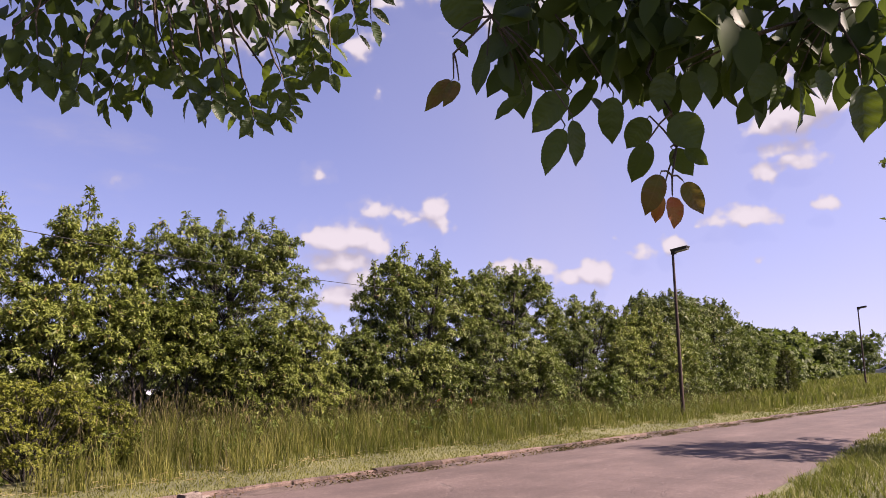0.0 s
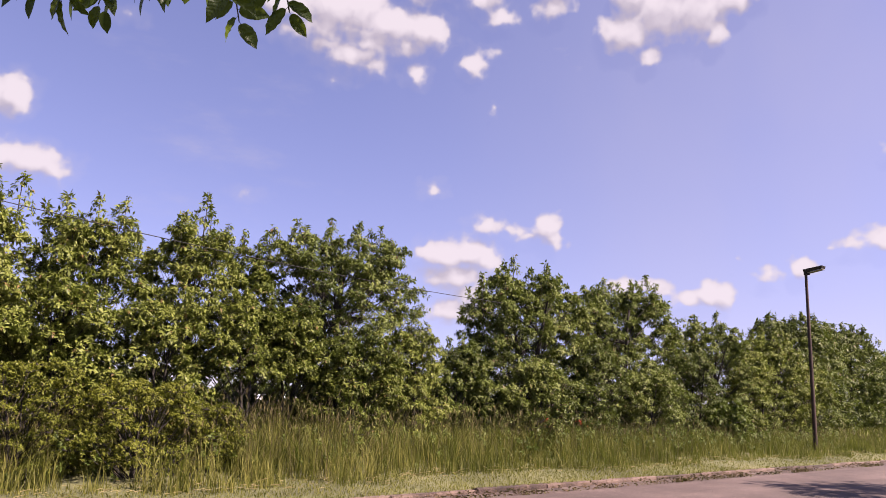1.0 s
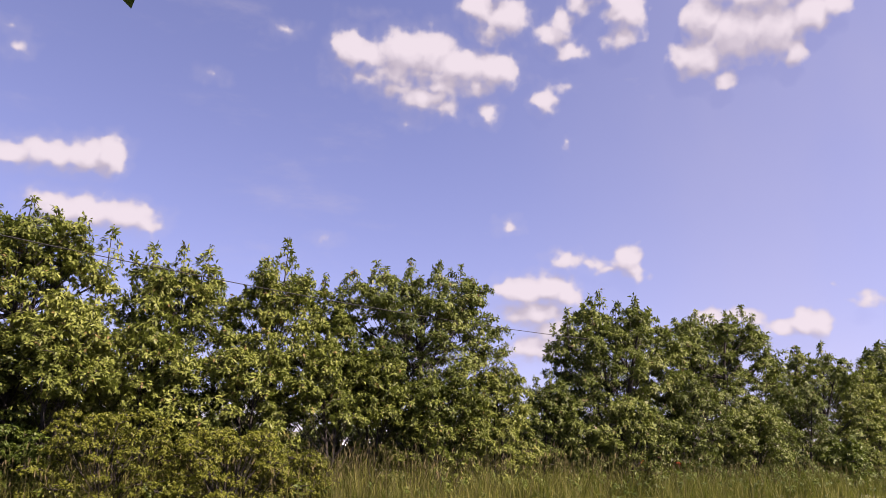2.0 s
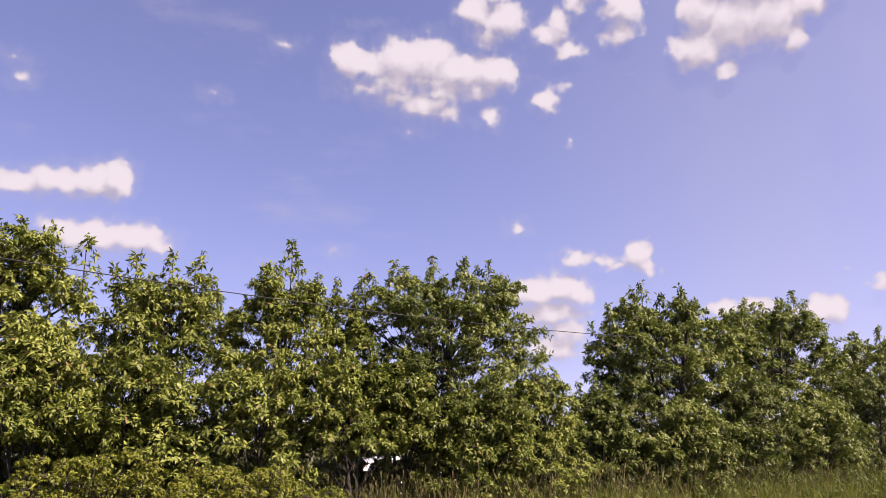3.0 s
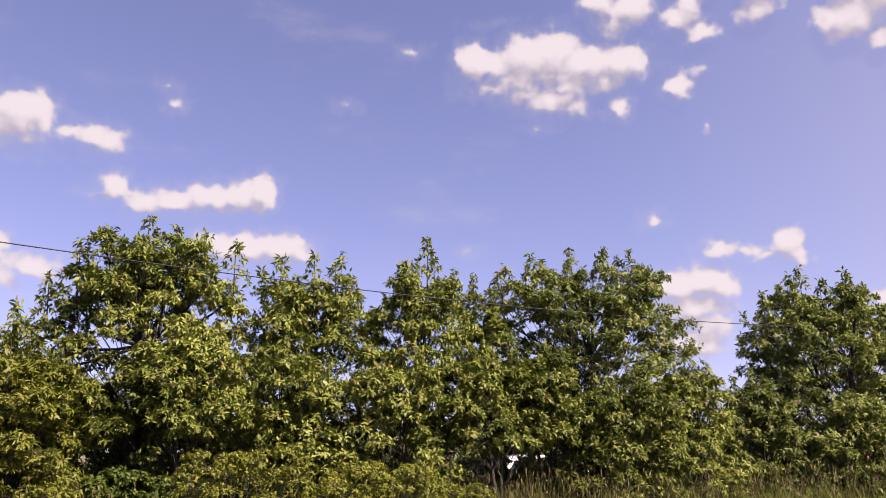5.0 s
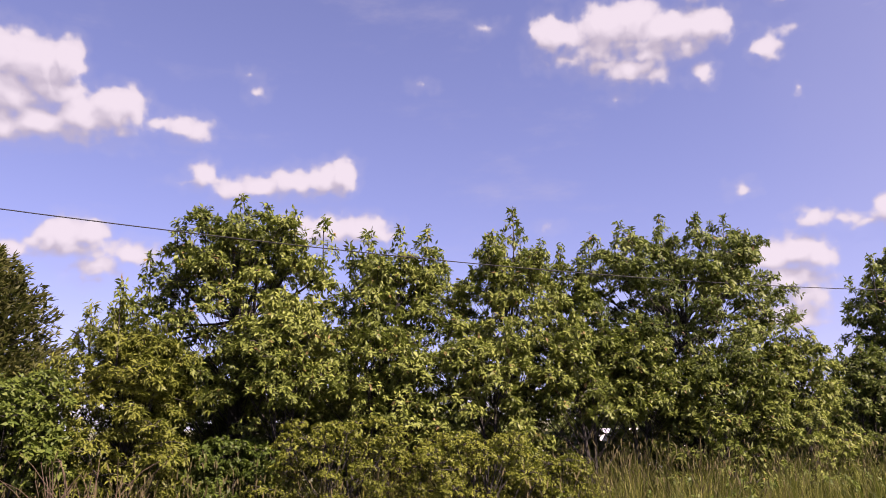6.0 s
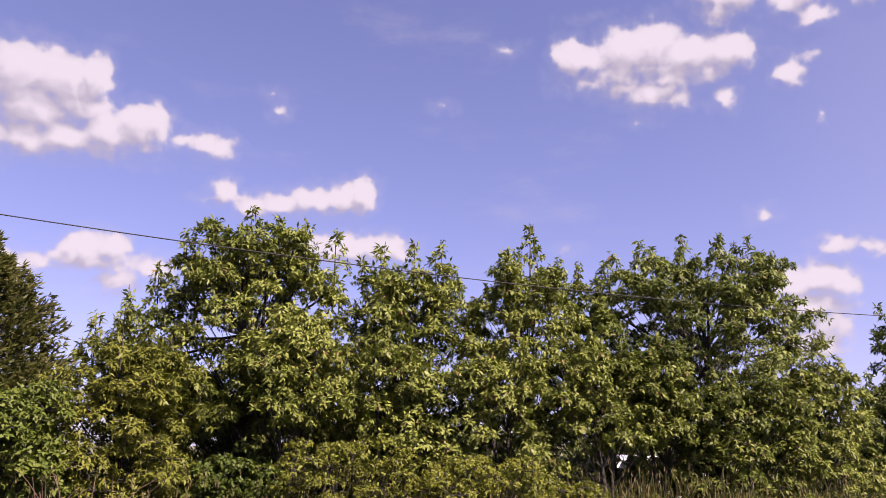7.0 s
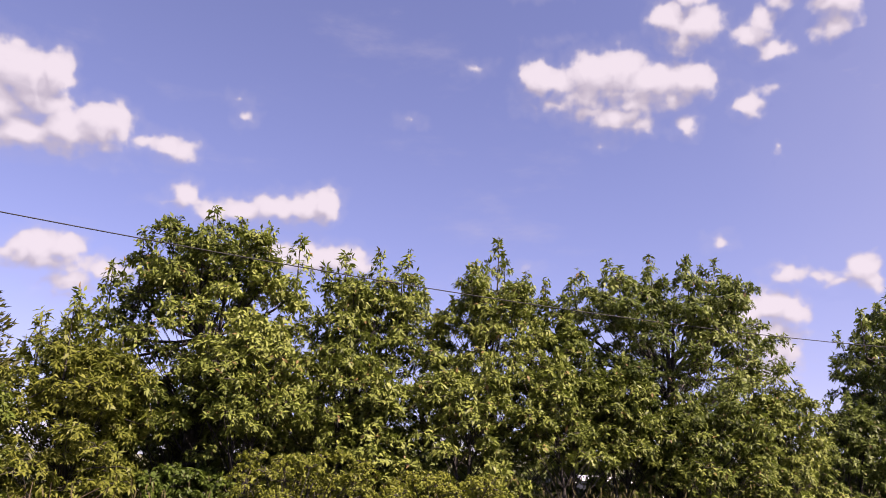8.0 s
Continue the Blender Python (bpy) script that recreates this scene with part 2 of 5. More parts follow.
def plain_material(name, colour, rough=0.5, metal=0.0, coat=0.0):
    m, n = material(name)
    pos = n.add("ShaderNodeTexCoord").outputs["Object"]
    r = n.math("ADD", rough, n.math("MULTIPLY", n.math("SUBTRACT", n.noise(pos, 6.0, 4.0), 0.5), 0.25))
    col = n.mix(n.smooth(n.noise(pos, 2.5, 5.0), 0.35, 0.75), colour, [c * 0.85 for c in colour])
    p = n.add("ShaderNodeBsdfPrincipled", {"Base Color": col, "Roughness": r, "Metallic": metal, "Coat Weight": coat})
    finish(n, p.outputs[0])
    return m


def glass_material(name):
    m, n = material(name)
    p = n.add("ShaderNodeBsdfPrincipled", {"Base Color": (0.03, 0.035, 0.04, 1), "Roughness": 0.06, "Specular IOR Level": 0.6})
    finish(n, p.outputs[0])
    return m


def asphalt_material():
    m, n = material("weathered_asphalt")
    pos = n.add("ShaderNodeNewGeometry").outputs["Position"]
    grit, blot = n.noise(pos, 42.0, 5.0, 0.75), n.noise(pos, 0.9, 6.0, 0.6)
    streak = n.noise(n.vec("MULTIPLY", pos, (0.12, 1.6, 1.0)), 1.0, 4.0)
    chips = n.smooth(n.noise(pos, 17.0, 2.0, 0.6), 0.56, 0.70)
    f = n.math("ADD", n.math("MULTIPLY", grit, 0.45), n.math("ADD", n.math("MULTIPLY", blot, 0.3), n.math("MULTIPLY", streak, 0.25)))
    col = n.ramp(n.smooth(f, 0.33, 0.68), [(0.0, (0.035, 0.0230, 0.0195)), (0.5, (0.064, 0.0430, 0.037)), (1.0, (0.114, 0.080, 0.070))])
    col = n.mix(n.math("MULTIPLY", chips, n.smooth(blot, 0.35, 0.6, 0.1, 0.55)), col, (0.150, 0.112, 0.100))
    crack = n.add("ShaderNodeTexVoronoi", {"Vector": n.vec("ADD", pos, n.vec("MULTIPLY", n.noise(pos, 1.4, 4.0, 0.6, True), (0.9, 0.9, 0.0))), "Scale": 0.45}, feature="DISTANCE_TO_EDGE")
    line = n.math("SUBTRACT", 1.0, n.smooth(crack.outputs["Distance"], 0.002, 0.008))
    col = n.mix(n.math("MULTIPLY", n.math("MULTIPLY", line, n.smooth(blot, 0.5, 0.65)), 0.5), col, (0.045, 0.04, 0.036))
    h = n.math("SUBTRACT", grit, n.math("MULTIPLY", line, 1.5))
    bmp = n.add("ShaderNodeBump", {"Strength": 0.5, "Distance": 0.006, "Height": h})
    p = n.add("ShaderNodeBsdfPrincipled", {"Base Color": col, "Roughness": 0.88, "Normal": bmp.outputs[0]})
    finish(n, p.outputs[0])
    return m


def soil_material():
    m, n = material("grassy_soil")
    pos = n.add("ShaderNodeNewGeometry").outputs["Position"]
    a, b = n.noise(pos, 0.7, 6.0), n.noise(pos, 30.0, 4.0, 0.7)
    col = n.ramp(n.smooth(n.math("ADD", n.math("MULTIPLY", a, 0.5), n.math("MULTIPLY", b, 0.5)), 0.32, 0.68),
                 [(0.0, (0.038, 0.038, 0.014)), (0.45, (0.075, 0.080, 0.028)), (1.0, (0.135, 0.130, 0.055))])
    bmp = n.add("ShaderNodeBump", {"Strength": 0.8, "Distance": 0.03, "Height": b})
    p = n.add("ShaderNodeBsdfPrincipled", {"Base Color": col, "Roughness": 0.95, "Normal": bmp.outputs[0]})
    finish(n, p.outputs[0])
    return m


M_OAK = leaf_material("oak_leaves", (0.0240, 0.0360, 0.0065), (0.1060, 0.1280, 0.0235), (0.1820, 0.2040, 0.0460), dry=(0.1400, 0.0910, 0.0350))
M_OAK_DEEP = leaf_material("deep_green_leaves", (0.0170, 0.0285, 0.0060), (0.0815, 0.1040, 0.0225), (0.1520, 0.1760, 0.0440), dry=(0.0980, 0.0630, 0.0280))
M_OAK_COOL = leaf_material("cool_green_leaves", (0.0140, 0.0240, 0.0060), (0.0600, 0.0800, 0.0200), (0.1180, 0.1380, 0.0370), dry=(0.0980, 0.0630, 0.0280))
M_OLIVE = leaf_material("olive_shrub_leaves", (0.0380, 0.0470, 0.0060), (0.0820, 0.0920, 0.0125), (0.1300, 0.1370, 0.0220))
M_SHRUB = leaf_material("yellow_green_shrub_leaves", (0.0600, 0.0690, 0.0080), (0.1020, 0.1130, 0.0140), (0.1500, 0.1600, 0.0220))
M_BRIGHT = leaf_material("bright_shrub_leaves", (0.0240, 0.0400, 0.0060), (0.0520, 0.0760, 0.0115), (0.0980, 0.1180, 0.0210))
M_EVERGREEN = leaf_material("evergreen_leaves", (0.0200, 0.0220, 0.0060), (0.0450, 0.0470, 0.0115), (0.0850, 0.0830, 0.0210), 0.15, 0.6)
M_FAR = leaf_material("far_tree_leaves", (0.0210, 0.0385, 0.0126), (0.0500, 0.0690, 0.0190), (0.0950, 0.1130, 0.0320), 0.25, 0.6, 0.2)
M_GRASS = leaf_material("tall_grass", (0.0220, 0.0270, 0.0050), (0.0880, 0.0920, 0.0170), (0.1900, 0.1760, 0.0460), 0.25, 0.6, 1.3)
M_MOWN = leaf_material("mown_grass", (0.0560, 0.0580, 0.0100), (0.1000, 0.0980, 0.0180), (0.1450, 0.1350, 0.0300), 0.25, 0.7, 1.2)
M_SEED = leaf_material("grass_seed_heads", (0.0380, 0.0310, 0.0140), (0.0800, 0.0650, 0.0290), (0.1400, 0.1120, 0.0530), 0.25, 0.7)
M_STRAW = leaf_material("dry_straw", (0.1540, 0.1190, 0.0560), (0.2380, 0.1960, 0.0980), (0.3150, 0.2660, 0.1400), 0.2, 0.7)
M_DEBRIS = leaf_material("fallen_leaf_litter", (0.0245, 0.0154, 0.0084), (0.0525, 0.0315, 0.0175), (0.0980, 0.0630, 0.0350), 0.1, 0.8)
M_BARK = rough_material("grey_brown_bark", [(0.0100, 0.0080, 0.0066), (0.0200, 0.0160, 0.0130), (0.0380, 0.0310, 0.0255)], 6.0, 60.0, 0.9, 0.8)
M_TWIG = rough_material("young_twig_bark", [(0.0350, 0.0245, 0.0154), (0.0770, 0.0525, 0.0315)], 20.0, 120.0, 0.8, 0.3)
M_POLE = rough_material("rusty_brown_steel", [(0.0140, 0.0077, 0.0056), (0.0315, 0.0161, 0.0105), (0.0595, 0.0315, 0.0196)], 4.0, 45.0, 0.72, 0.25, 0.2)
M_HEAD = rough_material("dark_bronze_metal", [(0.0154, 0.0133, 0.0126), (0.0315, 0.0266, 0.0238)], 5.0, 50.0, 0.5, 0.1, 0.6)
M_LENS = plain_material("dull_lamp_lens", (0.16, 0.155, 0.14), 0.45)
M_KERB = rough_material("worn_concrete_kerb", [(0.0190, 0.0115, 0.0085), (0.0500, 0.0310, 0.0230), (0.1250, 0.0860, 0.0660)], 5.0, 40.0, 0.92, 0.7, 0.0, 0.2)
M_CHIP = rough_material("pale_broken_concrete", [(0.06, 0.045, 0.036), (0.12, 0.092, 0.076), (0.19, 0.15, 0.128)], 8.0, 70.0, 0.92, 0.6)
M_GUTTER = rough_material("stained_gutter_concrete", [(0.0250, 0.0160, 0.0125), (0.0600, 0.0410, 0.0330), (0.1050, 0.0780, 0.0650)], 3.0, 40.0, 0.92, 0.5)
M_ROAD = asphalt_material()
M_SOIL = soil_material()
M_DEAD = rough_material("dead_brown_stems", [(0.0400, 0.0250, 0.0140), (0.0950, 0.0640, 0.0350)], 12.0, 80.0, 0.9, 0.3)
M_WIRE = plain_material("black_cable_sheath", (0.010, 0.010, 0.011), 0.85)
M_WOOD = rough_material("weathered_pole_wood", [(0.0630, 0.0455, 0.0315), (0.1120, 0.0875, 0.0665), (0.1680, 0.1400, 0.1120)], 5.0, 70.0, 0.9, 0.5)
# the blue-grey haze of distance is put straight into the hill colour
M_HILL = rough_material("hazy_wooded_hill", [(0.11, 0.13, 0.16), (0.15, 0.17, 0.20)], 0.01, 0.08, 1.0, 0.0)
M_WHITE_PAINT = plain_material("white_car_paint", (0.68, 0.67, 0.67), 0.28, 0.0, 0.6)
M_RED_PAINT = plain_material("red_car_paint", (0.42, 0.055, 0.035), 0.28, 0.0, 0.6)
M_GREY_PAINT = plain_material("silver_car_paint", (0.42, 0.43, 0.45), 0.3, 0.5, 0.6)
M_TYRE = plain_material("black_tyre_rubber", (0.018, 0.018, 0.018), 0.85)
M_RIM = plain_material("alloy_rim_metal", (0.45, 0.45, 0.46), 0.3, 0.9)
M_GLASS = glass_material("dark_car_glass")
M_HEADLIGHT = plain_material("clear_headlight", (0.6, 0.6, 0.62), 0.15)
M_TAILLIGHT = plain_material("red_tail_light", (0.35, 0.02, 0.02), 0.2)


# ---- geometry helpers ----
def fast_mesh(name, verts, quads, mat, smooth=False):
    me = bpy.data.meshes.new(name)
    verts, quads = np.asarray(verts, dtype=np.float32), np.asarray(quads, dtype=np.int32)
    me.vertices.add(len(verts))
    me.vertices.foreach_set("co", verts.ravel())
    me.loops.add(quads.size)
    me.loops.foreach_set("vertex_index", quads.ravel())
    me.polygons.add(len(quads))
    me.polygons.foreach_set("loop_start", np.arange(len(quads), dtype=np.int32) * 4)
    me.update(calc_edges=True)
    if smooth:
        me.polygons.foreach_set("use_smooth", np.ones(len(quads), dtype=bool))
    me.materials.append(mat)
    return me


def child(name, me, parent, label=""):
    ob = new(name, me)
    ob.parent = parent
    return tagged(ob, label)


def part(name, bm, mat, parent, label=""):
    me = bpy.data.meshes.new(name)
    bm.to_mesh(me)
    bm.free()
    me.materials.append(mat)
    return child(name, me, parent, label)


def thing(name, at, label, category, group="", kind=""):
    ob = new(name)
    ob.location = at
    ob.empty_display_size = 0.2
    return tagged(ob, label, category, group, kind)


def unit(v):
    return v / np.maximum(np.linalg.norm(v, axis=-1, keepdims=True), 1e-9)


def leaves(pos, axis, up, length, width, fold=0.25):
    """Pointed oval leaves, folded along the midrib: six corners and two quads each."""
    axis = unit(axis)
    side = unit(np.cross(axis, up))
    nor = np.cross(side, axis)
    L, W = length[:, None], width[:, None] * 0.5
    lift = nor * W * fold
    droop = nor * L * -0.10
    a = pos
    tip = pos + axis * L + droop * 1.6
    l1 = pos + axis * L * 0.30 + side * W * 0.95 + lift
    l2 = pos + axis * L * 0.68 + side * W * 0.80 + lift + droop * 0.5
    r1 = pos + axis * L * 0.30 - side * W * 0.95 + lift
    r2 = pos + axis * L * 0.68 - side * W * 0.80 + lift + droop * 0.5
    v = np.stack([a, l1, l2, tip, r2, r1], axis=1).reshape(-1, 3)
    base = np.arange(len(pos))[:, None] * 6
    q = np.concatenate([base + np.array([[0, 3, 2, 1]]), base + np.array([[0, 5, 4, 3]])], axis=0)
    return v, q


def plain_leaves(pos, axis, up, length, width, fold=0.35):
    """Small foliage: four corners, folded along the midrib, the tip hanging a little."""
    axis = unit(axis)
    side = unit(np.cross(axis, up))
    nor = np.cross(side, axis)
    L, W = length[:, None], width[:, None] * 0.6
    mid = pos + axis * L * 0.45 + nor * W * fold
    v = np.stack([pos, mid + side * W, pos + axis * L - nor * L * 0.12, mid - side * W], axis=1).reshape(-1, 3)
    return v, np.arange(len(pos))[:, None] * 4 + np.array([[0, 3, 2, 1]])


def blades(pos, height, width, lean, rng):
    """Grass blades that bend over: three rows of two corners each."""
    k = len(pos)
    a = rng.uniform(0, 2 * np.pi, k)
    b = rng.uniform(0, 2 * np.pi, k)
    side = np.stack([np.cos(a), np.sin(a), np.zeros(k)], 1) * width[:, None] * 0.5
    out = np.stack([np.cos(b), np.sin(b), np.zeros(k)], 1) * (lean * height)[:, None]
    up = np.array([0, 0, 1.0]) * height[:, None]
    m = pos + up * 0.55 + out * 0.3
    t = pos + up * (1 - 0.3 * lean[:, None]) + out
    v = np.stack([pos - side, pos + side, m - side * 0.8, m + side * 0.8, t - side * 0.12, t + side * 0.12], 1).reshape(-1, 3)
    base = np.arange(k)[:, None] * 6
    q = np.concatenate([base + np.array([[0, 1, 3, 2]]), base + np.array([[2, 3, 5, 4]])], axis=0)
    return v, q, t, unit(out + up * 0.25)


class Tubes:
    """Tapered round tubes along polylines, gathered in one mesh."""

    def __init__(self, sides=6):
        self.v, self.q, self.n, self.sides = [], [], 0, sides

    def add(self, pts, radii):
        pts = np.asarray(pts, dtype=float)
        k, s = len(pts), self.sides
        d = unit(np.gradient(pts, axis=0))
        ref = np.where(np.abs(d[:, 2:3]) > 0.9, np.array([[1.0, 0, 0]]), np.array([[0, 0, 1.0]]))
        e1 = unit(np.cross(d, ref))
        e2 = np.cross(d, e1)
        a = np.linspace(0, 2 * np.pi, s, endpoint=False)
        ring = e1[:, None] * np.cos(a)[None, :, None] + e2[:, None] * np.sin(a)[None, :, None]
        self.v.append((pts[:, None] + ring * np.asarray(radii)[:, None, None]).reshape(-1, 3))
        i, j = np.meshgrid(np.arange(k - 1), np.arange(s), indexing="ij")
        j2 = (j + 1) % s
        self.q.append((np.stack([i * s + j, i * s + j2, (i + 1) * s + j2, (i + 1) * s + j], -1).reshape(-1, 4)) + self.n)
        self.n += k * s

    def mesh(self, name, mat):
        return fast_mesh(name, np.concatenate(self.v), np.concatenate(self.q), mat, True)


def arc(a, b, sag, k=5):
    """A bent line from a to b, bowed upwards by sag."""
    a, b = np.asarray(a, float), np.asarray(b, float)
    t = np.linspace(0, 1, k)[:, None]
    return a + (b - a) * t + np.array([0, 0, sag]) * (4 * t * (1 - t))


def rosettes(rng, ends, outward, per, length, spread=0.35, droop=0.45, slim=0.30):
    """A tuft of leaves round each twig end, splayed like a parasol and hanging, their upper faces turned outwards."""
    k = len(ends) * per
    e = np.repeat(ends, per, 0)
    o = np.repeat(outward, per, 0)
    ray = rng.normal(0, 1, (k, 3))
    ray = unit(ray - o * np.sum(ray * o, 1, keepdims=True))
    axis = unit(ray * 0.8 + o * 0.45 + rng.normal(0, spread, (k, 3)) + np.array([0, 0, -droop]))
    pos = e + rng.normal(0, length * 0.12, (k, 3)) - o * rng.uniform(0, length * 0.9, (k, 1))
    up = unit(np.array([0, 0, 0.8]) + o * 0.9 + rng.normal(0, 0.4, (k, 3)))
    ln = length * rng.uniform(0.6, 1.25, k)
    w = ln * rng.uniform(slim * 0.85, slim * 1.2, k)
    return plain_leaves(pos, axis, up, ln, w)


def make_tree(name, label, at, height, half, seed, mat, tips=(), bottom=0.5, lobes=34, ends=34, per=10, leaf=0.077,
              depth=None, trunk_r=0.07, stems=1, group="trees in the row", category="tree", bark=M_BARK, size=(0.17, 0.36), shell=0.12, far=False, slim=0.31, shoots=True, core=8, taper=0.85, shoot_top=1.0):
    """A broadleaf tree: bent trunks, a limb to every leafy bough, tufts of leaves on twig ends, and upright shoots at the top."""
    rng = np.random.default_rng(seed)
    depth = depth or min(half, 1.6)
    tree = thing(name, at, label, category, group)
    trunks, woods = [], []
    for s in range(stems):
        foot = np.array([rng.uniform(-0.12, 0.12), rng.uniform(-0.1, 0.1), 0.0]) * (stems > 1) + np.array([0, 0, -0.1])
        lean = rng.uniform(-0.5, 0.5, 2) * half * 0.5 * (stems > 1) + rng.uniform(-0.12, 0.12, 2) * half
        pts = [foot + np.array([lean[0] * (t ** 1.4), lean[1] * (t ** 1.4), height * 0.86 * t])
               + np.array([math.sin(t * 5 + seed), math.cos(t * 4 + seed), 0]) * 0.05 * t * height * 0.3 for t in np.linspace(0, 1, 9)]
        r = trunk_r * (1.0 if s == 0 else 0.75)
        wood = Tubes(8)
        wood.add(pts, r * np.linspace(1.25, 0.18, 9))
        woods.append(wood)
        trunks.append(np.array(pts))
    V, Q, off, limbs = [], [], 0, []

    def take(vq):
        nonlocal off
        V.append(vq[0])
        Q.append(vq[1] + off)
        off += len(vq[0])

    for i in range(lobes):
        t = ((i + rng.uniform(0, 1)) / lobes) ** 0.9
        z = bottom + (height * 0.95 - bottom) * t
        rr = 0.92 + 0.45 * t - taper * t * t
        ang = i * 2.399963 + rng.uniform(-0.5, 0.5)
        u = shell + (1 - shell) * rng.uniform(0, 1) ** 0.55
        rad = rng.uniform(*size) * (1.0 - 0.3 * t)
        c = np.array([math.cos(ang) * max(half * rr - rad * 0.45, 0.05) * u, math.sin(ang) * max(depth * rr - rad * 0.45, 0.05) * u, z])
        tr = trunks[int(rng.integers(len(trunks)))]
        zi = np.clip((c[2] - 0.25 - 0.55 * np.hypot(c[0], c[1])) / (height * 0.86), 0.06, 0.95)
        a = tr[int(zi * 8)]
        limb = Tubes(3)
        limb.add(arc(a, c, -0.06 * np.linalg.norm(c - a)), np.linspace(trunk_r * 0.24 if i % 6 == 0 else 0.007, 0.004, 5))
        # the twig ends lie on a low dome, so that every bough shades the one below it
        rr2, aa = np.sqrt(rng.uniform(0, 1, ends)), rng.uniform(0, 2 * np.pi, ends)
        e = c + np.stack([np.cos(aa) * rr2 * 1.25, np.sin(aa) * rr2 * 1.25, 0.45 * (1 - rr2 ** 2) - 0.16 * rr2 + rng.normal(0, 0.09, ends)], 1) * rad
        d = unit(np.stack([np.cos(aa) * rr2, np.sin(aa) * rr2, np.full(ends, 0.7)], 1) + rng.normal(0, 0.25, (ends, 3)) + np.array([c[0], c[1], 0]) * 0.2)
        for j in range(0, ends, 12 if far else 5):
            limb.add([c + (e[j] - c) * 0.1, (c + e[j]) / 2 + np.array([0, 0, 0.02]), e[j]], [0.007, 0.005, 0.003])
        take(rosettes(rng, e, d, per, leaf, slim=slim))
        # core leaves deep inside the bough, added to block light and darken it
        g = unit(rng.normal(0, 1, (core, 3)))
        take(plain_leaves(c + g * rad * np.array([0.8, 0.8, 0.4]) * rng.uniform(0.1, 0.9, (core, 1)), g + rng.normal(0, 0.4, (core, 3)) - np.array([0, 0, 0.3]),
                          np.array([[0, 0, 1.0]]) + rng.normal(0, 0.6, (core, 3)), leaf * rng.uniform(0.8, 1.2, core), np.full(core, leaf * slim * 1.15)))
        if shoots and 0.6 < t < shoot_top and rng.uniform() < 0.6:
            # a thin upright shoot above the bough
            top = c + np.array([rng.normal(0, 0.08), rng.normal(0, 0.08), rad * 0.5 + rng.uniform(0.12, 0.34)])
            limb.add([c, (c + top) / 2, top], [0.006, 0.004, 0.002])
            f = np.linspace(0.45, 1, 8)[:, None]
            g = rng.uniform(0, 6.28, (8, 1))
            out = np.concatenate([np.cos(g), np.sin(g), 0.4 + 0 * g], 1)
            take(rosettes(rng, c + (top - c) * f + out * 0.07 * (1.4 - f), unit(out), 5, leaf * 1.25, 0.3, 0.5, slim))
        limbs.append(limb)
    for dx, z in tips:
        c = np.array([dx, rng.uniform(-0.35, 0.35), z - 0.75])
        top = np.array([dx + rng.uniform(-0.05, 0.05), c[1], z + 0.08])
        limb = Tubes(4)
        limb.add(arc(trunks[0][6], c, -0.1), np.linspace(0.022, 0.012, 5))
        limb.add([c, (c + top) / 2, top], [0.012, 0.008, 0.004])
        k = 22
        t = np.linspace(0, 1, k)[:, None]
        ang = rng.uniform(0, 6.28, (k, 1))
        wide = 0.26 * (1 - t) + 0.05
        e = c + (top - c) * t + np.concatenate([np.cos(ang), np.sin(ang), 0 * ang], 1) * wide
        d = unit(np.concatenate([np.cos(ang), np.sin(ang), 0.5 + 0 * ang], 1))
        take(rosettes(rng, e, d, per, leaf * 1.2, 0.3, 0.5, slim))
        for q in rng.uniform(-0.45, 0.45, 4):
            c2 = c + np.array([q, rng.uniform(-0.35, 0.35), rng.uniform(-0.35, 0.15)])
            d = unit(rng.normal(0, 1, (16, 3)) + np.array([0, 0, 0.4]))
            take(rosettes(rng, c2 + d * 0.22, d, per, leaf, slim=slim))
            limb.add(arc(c, c2, 0), np.linspace(0.008, 0.004, 5))
        limbs.append(limb)
    for wood in woods:
        child("trunk" if category == "tree" else "stem", wood.mesh("trunk", bark), tree)
    for limb in limbs:
        child("limb" if category == "tree" else "twig", limb.mesh("limb", bark), tree)
    child("crown" if category == "tree" else "foliage", fast_mesh("crown", np.concatenate(V), np.concatenate(Q), mat), tree)
    return tree


